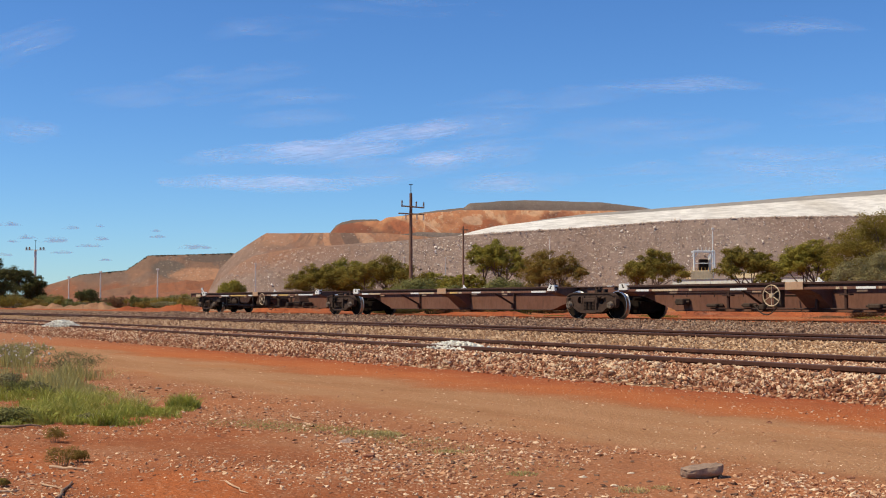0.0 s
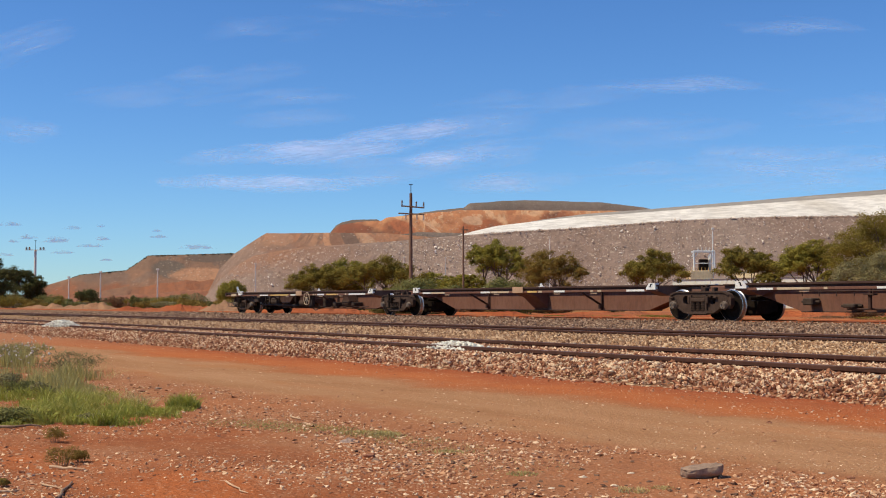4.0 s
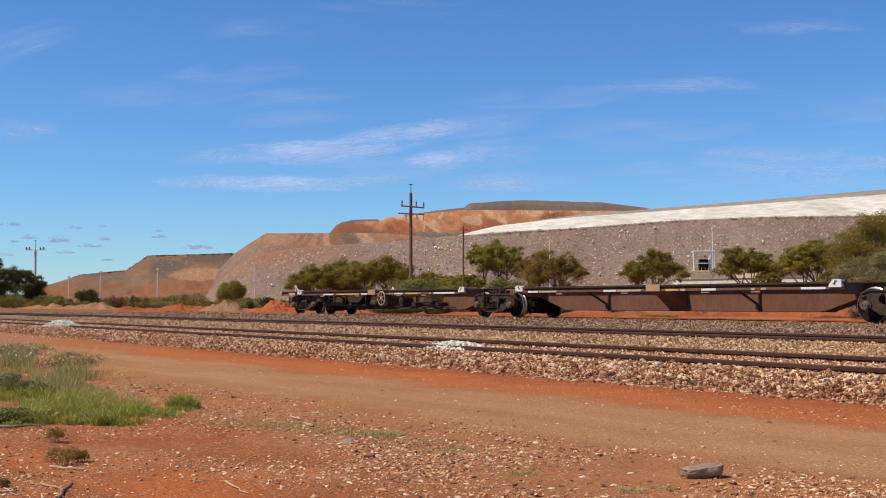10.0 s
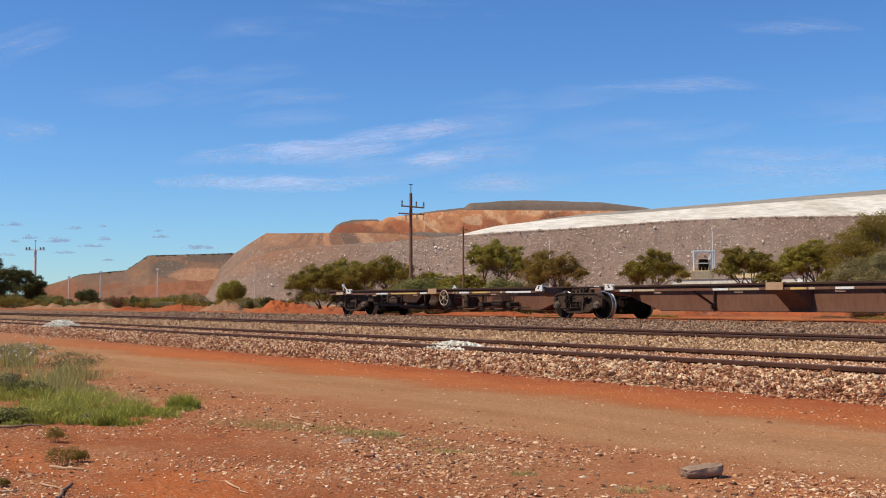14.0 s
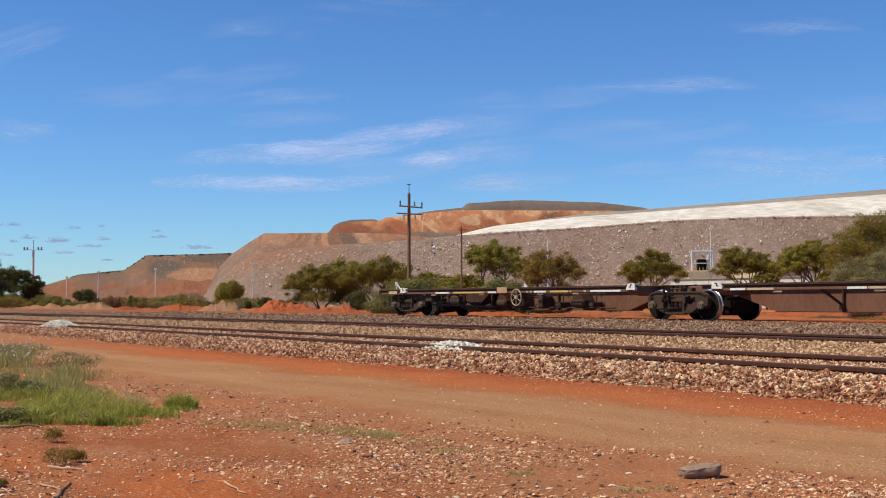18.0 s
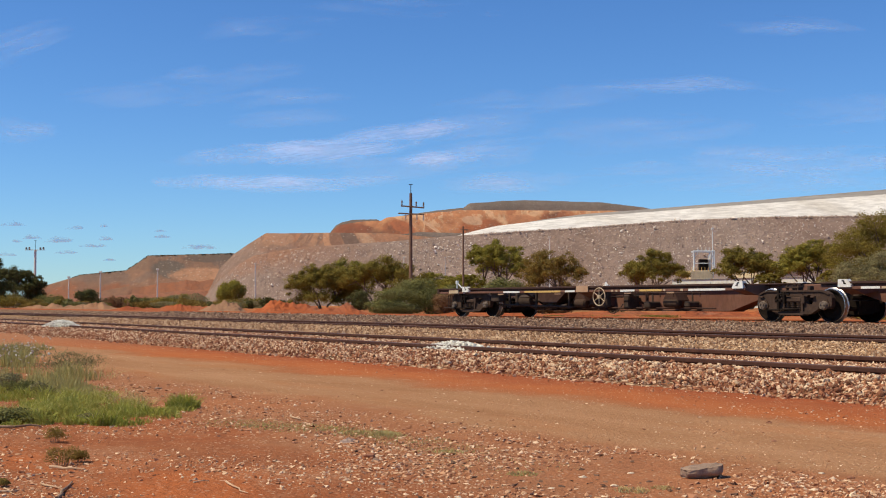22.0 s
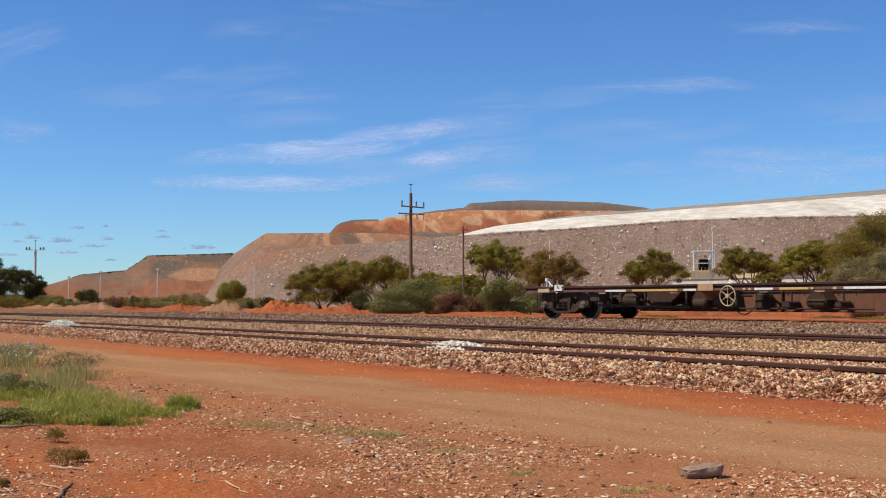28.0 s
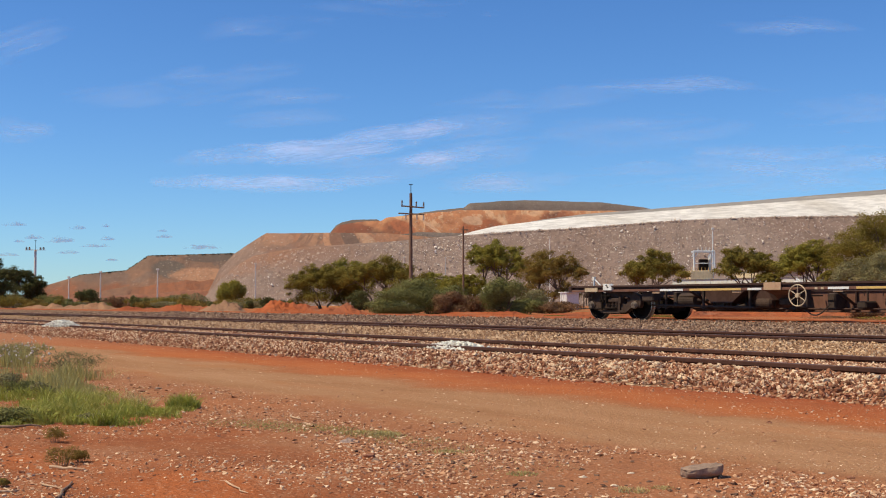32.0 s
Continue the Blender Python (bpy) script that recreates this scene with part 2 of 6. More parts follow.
STONE_PIECE = piece_material()
STONE_TAN = stone_material("stone_tan", TAN)
STONE_GREY = stone_material("stone_grey", GREY)
STONE_WHITE = stone_material("stone_white", ((0.0, (0.34, 0.3, 0.25)), (0.3, (0.56, 0.53, 0.45)), (0.6, (0.76, 0.74, 0.64)), (1.0, (0.83, 0.81, 0.72))))
STONE_DARK = stone_material("stone_dark", ((0.0, (0.08, 0.048, 0.033)), (0.5, (0.13, 0.075, 0.05)), (1.0, (0.2, 0.115, 0.076))))
STONE_CREAM = stone_material("stone_cream", ((0.0, (0.18, 0.07, 0.038)), (0.35, (0.36, 0.16, 0.085)), (0.65, (0.54, 0.31, 0.18)), (1.0, (0.78, 0.58, 0.39))))
STONE_PALE = stone_material("stone_pale", ((0.0, (0.28, 0.11, 0.055)), (0.35, (0.45, 0.23, 0.125)), (0.75, (0.63, 0.41, 0.25)), (1.0, (0.78, 0.58, 0.39))))
SLATE = metal_paint("slate", (0.24, 0.165, 0.12), (0.42, 0.28, 0.19), 0.95, 0.0, 30)
GREY_ROCK = dump_material("grey_tip", ((0.3, (0.25, 0.17, 0.133)), (0.5, (0.275, 0.198, 0.16)), (0.7, (0.32, 0.24, 0.197))), 0.02, 0.6, (0.5, 0.4, 0.32), 0.03, (0.29, 0.155, 0.1))
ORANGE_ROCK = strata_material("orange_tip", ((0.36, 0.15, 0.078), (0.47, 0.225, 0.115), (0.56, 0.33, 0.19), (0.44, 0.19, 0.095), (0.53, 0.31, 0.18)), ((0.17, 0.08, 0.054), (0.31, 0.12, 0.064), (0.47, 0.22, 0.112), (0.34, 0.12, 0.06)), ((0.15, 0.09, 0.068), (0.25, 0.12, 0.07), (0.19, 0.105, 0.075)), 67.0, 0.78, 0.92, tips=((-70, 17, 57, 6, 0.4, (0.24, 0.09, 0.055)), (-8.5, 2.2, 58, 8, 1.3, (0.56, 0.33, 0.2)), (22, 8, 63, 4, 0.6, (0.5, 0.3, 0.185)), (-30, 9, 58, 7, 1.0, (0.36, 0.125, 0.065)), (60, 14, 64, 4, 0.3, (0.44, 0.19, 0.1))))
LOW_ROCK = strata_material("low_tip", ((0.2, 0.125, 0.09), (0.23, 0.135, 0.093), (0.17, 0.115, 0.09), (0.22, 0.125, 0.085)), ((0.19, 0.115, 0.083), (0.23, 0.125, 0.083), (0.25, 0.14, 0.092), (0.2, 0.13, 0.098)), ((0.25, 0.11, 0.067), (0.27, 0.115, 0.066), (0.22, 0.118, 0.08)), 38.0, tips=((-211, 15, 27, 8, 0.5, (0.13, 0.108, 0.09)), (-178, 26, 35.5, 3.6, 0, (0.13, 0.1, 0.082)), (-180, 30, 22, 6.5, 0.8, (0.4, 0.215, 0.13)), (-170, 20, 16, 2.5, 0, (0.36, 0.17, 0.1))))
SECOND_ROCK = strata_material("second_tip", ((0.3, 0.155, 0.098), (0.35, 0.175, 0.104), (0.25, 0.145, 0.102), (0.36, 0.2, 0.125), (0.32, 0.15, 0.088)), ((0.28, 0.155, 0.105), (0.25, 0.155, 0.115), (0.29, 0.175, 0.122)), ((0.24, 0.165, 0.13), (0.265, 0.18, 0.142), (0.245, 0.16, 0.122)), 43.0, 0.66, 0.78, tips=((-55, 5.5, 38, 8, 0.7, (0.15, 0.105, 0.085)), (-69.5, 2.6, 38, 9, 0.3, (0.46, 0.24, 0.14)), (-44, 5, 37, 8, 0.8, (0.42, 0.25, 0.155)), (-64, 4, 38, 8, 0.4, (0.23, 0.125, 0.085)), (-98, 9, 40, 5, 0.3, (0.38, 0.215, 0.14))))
RED_TIP = dump_material("red_tip", ((0.32, (0.22, 0.095, 0.063)), (0.5, (0.3, 0.13, 0.078)), (0.68, (0.24, 0.12, 0.085))), 0.02, 0.2, (0.42, 0.26, 0.17))
RED_TOE = dump_material("red_toe", ((0.3, (0.22, 0.1, 0.062)), (0.5, (0.28, 0.115, 0.064)), (0.7, (0.23, 0.125, 0.082))), 0.02, 0.25, (0.2, 0.12, 0.07), 0.02)
CAP_ROCK = dump_material("cap_tip", ((0.3, (0.26, 0.238, 0.215)), (0.5, (0.32, 0.295, 0.268)), (0.7, (0.38, 0.352, 0.32))), 0.02, 0.4)
DARK_ROCK = dump_material("dark_tip", ((0.3, (0.14, 0.115, 0.098)), (0.55, (0.19, 0.15, 0.125)), (0.75, (0.26, 0.175, 0.13))), 0.02, 0.25)
WHITE_ROCK = dump_material("white_tip", ((0.25, (0.6, 0.55, 0.48)), (0.5, (0.74, 0.7, 0.64)), (0.75, (0.8, 0.77, 0.72))), 0.03, 0.3, (0.8, 0.78, 0.74), 0.05)
RED_EARTH = dump_material("red_earth", ((0.3, (0.3, 0.075, 0.03)), (0.5, (0.4, 0.108, 0.04)), (0.7, (0.36, 0.13, 0.062))), 0.3, 0.3, (0.5, 0.3, 0.2), 0.5)
BROWN_EARTH = dump_material("brown_earth", ((0.3, (0.3, 0.16, 0.09)), (0.5, (0.38, 0.21, 0.12)), (0.7, (0.3, 0.14, 0.075))), 0.3, 0.4, (0.5, 0.35, 0.25), 0.5)
RUST = metal_paint("rail_rust", (0.06, 0.025, 0.017), (0.11, 0.05, 0.033), 0.9, 0.0, 3.0)
RAIL_TOP = metal_paint("rail_head", (0.14, 0.085, 0.065), (0.22, 0.15, 0.12), 0.5, 0.5, 2.0)
BROWN = metal_paint("wagon_brown", (0.15, 0.066, 0.043), (0.2, 0.105, 0.072), 0.7, 0.0, 1.2)
DARK_BROWN = metal_paint("wagon_dark_brown", (0.05, 0.024, 0.018), (0.09, 0.05, 0.036), 0.7, 0.0, 2.0)
BOGIE_STEEL = metal_paint("bogie_steel", (0.052, 0.031, 0.022), (0.1, 0.06, 0.042), 0.85, 0.0, 5.0)
BLACK_STEEL = metal_paint("black_steel", (0.014, 0.01, 0.008), (0.036, 0.025, 0.019), 0.9, 0.0, 3.0, 0.6, 0.05)
DUSTY_STEEL = metal_paint("dusty_steel", (0.045, 0.03, 0.023), (0.1, 0.066, 0.048), 0.85, 0.0, 4.0)
BRIGHT_STEEL = metal_paint("tyre_steel", (0.55, 0.54, 0.52), (0.36, 0.32, 0.29), 0.34, 0.95, 8.0, 0.4)
WHITE_PAINT = metal_paint("white_paint", (0.75, 0.74, 0.7), (0.5, 0.44, 0.38), 0.6, 0.0, 5.0, 0.5)
CREAM_PAINT = metal_paint("cream_paint", (0.54, 0.42, 0.28), (0.34, 0.21, 0.125), 0.65, 0.0, 5.0, 0.6)
YELLOW_STRIP = metal_paint("yellow_strip", (0.62, 0.4, 0.13), (0.42, 0.26, 0.12), 0.55, 0.0, 5.0, 0.5)
TAN_PLATE = metal_paint("tan_plate", (0.45, 0.29, 0.18), (0.33, 0.17, 0.1), 0.7, 0.0, 4.0)
POLE_WOOD = bark_material("pole_wood", (0.24, 0.15, 0.1), (0.11, 0.065, 0.042))
GREY_STEEL = metal_paint("galvanised", (0.66, 0.64, 0.58), (0.52, 0.49, 0.43), 0.7, 0.0, 0.8)
BLUE_STEEL = metal_paint("blue_grey_steel", (0.7, 0.72, 0.7), (0.5, 0.5, 0.48), 0.7, 0.0, 0.8)
PORCELAIN = metal_paint("porcelain", (0.5, 0.47, 0.44), (0.3, 0.27, 0.25), 0.3, 0.0, 5.0)
SAND_WALL = metal_paint("sand_wall", (0.66, 0.5, 0.3), (0.52, 0.39, 0.24), 0.85, 0.0, 0.5)
PALE_WALL = metal_paint("pale_wall", (0.58, 0.57, 0.5), (0.46, 0.44, 0.37), 0.85, 0.0, 0.5)
BARK = bark_material("bark", (0.2, 0.145, 0.11), (0.07, 0.045, 0.035))
TWIG = bark_material("dead_wood", (0.3, 0.2, 0.13), (0.14, 0.08, 0.05))
PALE_TWIG = bark_material("bleached_wood", (0.6, 0.42, 0.27), (0.36, 0.22, 0.13))
LEAF_OLIVE = leaf_material("leaf_olive", (0.113, 0.090, 0.021), (0.209, 0.167, 0.036), (0.294, 0.210, 0.050))
LEAF_GREEN = leaf_material("leaf_green", (0.133, 0.121, 0.026), (0.246, 0.214, 0.041), (0.351, 0.275, 0.060))
LEAF_BROWN = leaf_material("leaf_brown", (0.133, 0.090, 0.025), (0.233, 0.162, 0.041), (0.322, 0.206, 0.060))
LEAF_GREY = leaf_material("leaf_grey", (0.135, 0.123, 0.058), (0.243, 0.217, 0.102), (0.324, 0.264, 0.132))
LEAF_SAGE = leaf_material("leaf_sage", (0.105, 0.105, 0.036), (0.185, 0.18, 0.062), (0.25, 0.225, 0.085))
LEAF_DARK = leaf_material("leaf_dark", (0.05, 0.05, 0.02), (0.1, 0.1, 0.036), (0.14, 0.125, 0.05))
LEAF_DRY = leaf_material("leaf_dry", (0.14, 0.07, 0.035), (0.22, 0.125, 0.065), (0.3, 0.18, 0.1))
GRASS = leaf_material("grass", (0.14, 0.16, 0.03), (0.33, 0.34, 0.06), (0.56, 0.48, 0.19))
GRASS_PALE = leaf_material("grass_pale", (0.24, 0.23, 0.08), (0.4, 0.36, 0.13), (0.58, 0.47, 0.23))
STRAW = leaf_material("straw", (0.34, 0.28, 0.11), (0.46, 0.37, 0.16), (0.6, 0.48, 0.25))


def cloud_material(name, colour, low, high, stretch, thick=0.6, flat_base=False):
    k = Mat(name, 1.0)
    gen = k.n.new("ShaderNodeTexCoord").outputs["Generated"]
    off = k.n.new("ShaderNodeCombineXYZ")
    k.l.new(k.math("MULTIPLY", k.random(), 40.0), off.inputs[0])
    k.l.new(k.math("MULTIPLY", k.random(), 17.0), off.inputs[2])
    wisps = k.noise(1.0, 7, 0.62, k.coords(stretch, 0.0, None, off.outputs[0]), 0.7)
    x, y, z = k.xyz(gen)[:3]
    dx, dz = k.math("MULTIPLY", k.math("SUBTRACT", x, 0.5), 2.0), k.math("MULTIPLY", k.math("SUBTRACT", z, 0.5), 2.0)
    r = k.math("ADD", k.math("MULTIPLY", dx, dx), k.math("MULTIPLY", dz, dz))
    if flat_base:
        # heaped tops over a level base
        up = k.math("SUBTRACT", z, 0.22)
        r = k.math("ADD", k.math("MULTIPLY", dx, dx), k.math("ADD", k.math("MULTIPLY", k.math("MAXIMUM", up, 0.0), 1.25), k.math("MULTIPLY", k.math("MINIMUM", up, 0.0), -9.0)))
    edge = k.math("SUBTRACT", 1.0, r, True)
    body = k.math("ADD", wisps, k.math("MULTIPLY", k.math("SUBTRACT", edge, 1.0), 0.26))
    amount = k.math("MULTIPLY", k.ramp(body, (low, 0.0), (high, thick)), k.ramp(edge, (0.0, 0.0), (0.35, 1.0)))
    fibre = k.noise(1.0, 6, 0.7, k.coords((stretch[0] * 2.2, 1, stretch[2] * 4.5), 0.0, None, off.outputs[0]), 0.5)
    amount = k.math("MULTIPLY", amount, k.ramp(fibre, (0.3, 0.25), (0.68, 1.0)))
    k.b.inputs["Specular IOR Level"].default_value = 0.0
    k.base(colour)
    tr = k.n.new("ShaderNodeBsdfTranslucent")
    tr.inputs[0].default_value = (*colour, 1)
    both = k.n.new("ShaderNodeAddShader")
    k.l.new(k.b.outputs[0], both.inputs[0]), k.l.new(tr.outputs[0], both.inputs[1])
    clear = k.n.new("ShaderNodeBsdfTransparent")
    mx = k.n.new("ShaderNodeMixShader")
    k.l.new(amount, mx.inputs[0]), k.l.new(clear.outputs[0], mx.inputs[1]), k.l.new(both.outputs[0], mx.inputs[2])
    k.l.new(mx.outputs[0], k.n["Material Output"].inputs[0])
    return k.m


CIRRUS = cloud_material("cirrus", (0.68, 0.8, 0.88), 0.33, 0.86, (0.0018, 1, 0.012), 0.85)
BRIGHT_CIRRUS = cloud_material("bright_cirrus", (0.76, 0.87, 0.94), 0.3, 0.76, (0.0026, 1, 0.014), 0.9)
FAINT_CIRRUS = cloud_material("faint_cirrus", (0.68, 0.8, 0.88), 0.36, 0.9, (0.0018, 1, 0.012), 0.6)
CUMULUS = cloud_material("cumulus", (0.32, 0.36, 0.47), 0.3, 0.5, (0.03, 1, 0.1), 0.82, True)


# ---- building helpers ----
def mesh_object(name, bm, material, smooth=False):
    me = bpy.data.meshes.new(name)
    bm.normal_update()
    bm.to_mesh(me)
    bm.free()
    me.materials.append(material)
    if smooth:
        me.shade_smooth()
    return new(name, me)


def part(name, bm, material, parent, label="", smooth=False):
    ob = mesh_object(name, bm, material, smooth)
    ob.parent = parent
    if label:
        ob["label"] = label
    return ob


def thing(name, place, label, category, group="", kind="", turn=0.0):
    ob = new(name)
    ob.matrix_basis = pose(place[0], place[1], place[2], 0, 0, turn)
    return tagged(ob, label, category, group, kind)


def box(bm, lo, hi, bevel=0.0, m=None):
    lo, hi = Vector(lo), Vector(hi)
    g = bmesh.ops.create_cube(bm, size=1.0, matrix=(m or Matrix()) @ Matrix.Translation((lo + hi) / 2) @ Matrix.Diagonal((*(hi - lo), 1)))
    if bevel:
        edges = list({e for v in g["verts"] for e in v.link_edges})
        bmesh.ops.bevel(bm, geom=edges, offset=bevel, segments=1, affect="EDGES")
    return bm


def rod(bm, p, q, r, r2=None, n=8):
    p, q = Vector(p), Vector(q)
    d = q - p
    m = Matrix.Translation((p + q) / 2) @ d.to_track_quat("Z", "Y").to_matrix().to_4x4()
    bmesh.ops.create_cone(bm, cap_ends=True, segments=n, radius1=r, radius2=r if r2 is None else r2, depth=d.length, matrix=m)
    return bm


def prism(bm, outline, y0, y1):
    """Extrudes an outline of (x, z) from y0 to y1."""
    a = [bm.verts.new((x, y0, z)) for x, z in outline]
    b = [bm.verts.new((x, y1, z)) for x, z in outline]
    n = len(outline)
    bm.faces.new(a), bm.faces.new(b[::-1])
    for i in range(n):
        bm.faces.new((a[i], b[i], b[(i + 1) % n], a[(i + 1) % n]))
    bmesh.ops.recalc_face_normals(bm, faces=bm.faces)
    return bm


def ring(bm, centre, r, tube, axis="Y", seg=28, sec=8):
    """A torus about the axis y."""
    rows = []
    for i in range(seg):
        a = 2 * math.pi * i / seg
        row = []
        for j in range(sec):
            b = 2 * math.pi * j / sec
            rr = r + tube * math.cos(b)
            row.append(bm.verts.new((centre[0] + rr * math.cos(a), centre[1] + tube * math.sin(b), centre[2] + rr * math.sin(a))))
        rows.append(row)
    for i in range(seg):
        for j in range(sec):
            bm.faces.new((rows[i][j], rows[i][(j + 1) % sec], rows[(i + 1) % seg][(j + 1) % sec], rows[(i + 1) % seg][j]))
    bmesh.ops.recalc_face_normals(bm, faces=bm.faces)
    return bm


def lathe(bm, profile, seg=28):
    """Turns a profile of (radius, y) about the axis y."""
    rows = [[bm.verts.new((r * math.cos(2 * math.pi * i / seg), y, r * math.sin(2 * math.pi * i / seg))) for i in range(seg)] for r, y in profile]
    for a, b in zip(rows, rows[1:]):
        for i in range(seg):
            bm.faces.new((a[i], a[(i + 1) % seg], b[(i + 1) % seg], b[i]))
    bm.faces.new(rows[0][::-1]), bm.faces.new(rows[-1])
    bmesh.ops.recalc_face_normals(bm, faces=bm.faces)
    return bm


def from_arrays(name, verts, faces, material, smooth=False):
    me = bpy.data.meshes.new(name)
    me.from_pydata([tuple(v) for v in verts], [], [tuple(f) for f in faces])
    me.materials.append(material)
    if smooth:
        me.shade_smooth()
    return new(name, me)


ICO = bmesh.new()
bmesh.ops.create_icosphere(ICO, subdivisions=1, radius=1.0)
ICO_V = np.array([v.co[:] for v in ICO.verts])
ICO_F = np.array([[v.index for v in f.verts] for f in ICO.faces])
ICO.free()


OCT_V = np.array([(1, 0, 0), (-1, 0, 0), (0, 1, 0), (0, -1, 0), (0, 0, 1), (0, 0, -1)], float)
OCT_F = np.array([(0, 2, 4), (2, 1, 4), (1, 3, 4), (3, 0, 4), (2, 0, 5), (1, 2, 5), (3, 1, 5), (0, 3, 5)])


def turns(rng, n):
    q = rng.normal(size=(n, 4))
    q /= np.linalg.norm(q, axis=1)[:, None]
    w, x, y, z = q.T
    return np.stack([np.stack([1 - 2 * (y * y + z * z), 2 * (x * y - z * w), 2 * (x * z + y * w)], -1),
                     np.stack([2 * (x * y + z * w), 1 - 2 * (x * x + z * z), 2 * (y * z - x * w)], -1),
                     np.stack([2 * (x * z - y * w), 2 * (y * z + x * w), 1 - 2 * (x * x + y * y)], -1)], 1)


def stones(name, places, sizes, material, label, category="gravel", seed=1, sink=0.25, flat=1.0, crushed=False):
    """Loose stones, each an uneven lump, as one mesh."""
    rng = np.random.default_rng(seed)
    n = len(places)
    shape_v, shape_f = (OCT_V, OCT_F) if crushed else (ICO_V, ICO_F)
    v = shape_v[None] * rng.uniform(0.7, 1.25, (n, len(shape_v), 1)) + rng.normal(size=(n, len(shape_v), 3)) * (0.16 if crushed else 0.0)
    v = v * (np.stack([rng.uniform(0.8, 1.3, n), rng.uniform(0.6, 1.0, n), rng.uniform(0.4, 0.8, n)], 1)[:, None, :])
    v = np.einsum("nij,nkj->nki", turns(rng, n), v) * (np.asarray(sizes)[:, None, None] * 0.5)
    v[:, :, 2] *= flat
    v = v + np.asarray(places)[:, None, :]
    v[:, :, 2] += (np.asarray(sizes) * (0.5 - sink) * 0.6)[:, None]
    f = shape_f[None] + (np.arange(n) * len(shape_v))[:, None, None]
    ob = from_arrays(name, v.reshape(-1, 3), f.reshape(-1, 3), material)
    return tagged(ob, label, category, kind="stuff")


def leaf_cloud(centres, radii, count, size, rng, flat=0.75, shell=0.2, lift=0.0, loose=0.38):
    """Small leaf sprays round the given centres, laid along the outside of each clump: verts and faces."""
    weight = radii[:, 0] * radii[:, 1]
    pick = rng.choice(len(centres), count, p=weight / weight.sum())
    d = rng.normal(size=(count, 3))
    d /= np.linalg.norm(d, axis=1)[:, None]
    d[:, 2] += lift
    d /= np.linalg.norm(d, axis=1)[:, None]
    rad = np.abs(rng.normal(0.82, shell, count))
    p = centres[pick] + d * rad[:, None] * radii[pick]
    m = turns(rng, count)
    nz = d + rng.normal(size=(count, 3)) * loose
    nz /= np.linalg.norm(nz, axis=1)[:, None]
    ax = np.cross(nz, m[:, :, 0])
    ax /= np.linalg.norm(ax, axis=1)[:, None]
    m = np.stack([ax, np.cross(nz, ax), nz], 2)
    s = size * rng.uniform(0.6, 1.4, count)
    quad = np.array([[-0.5, -0.5, 0], [0.55, -0.35, 0.1], [0.5, 0.5, 0], [-0.35, 0.55, 0.12]])
    v = np.einsum("nij,kj->nki", m, quad) * s[:, None, None]
    v[:, :, 2] *= flat
    v += p[:, None, :]
    f = np.arange(count * 4).reshape(-1, 4)
    return v.reshape(-1, 3), f


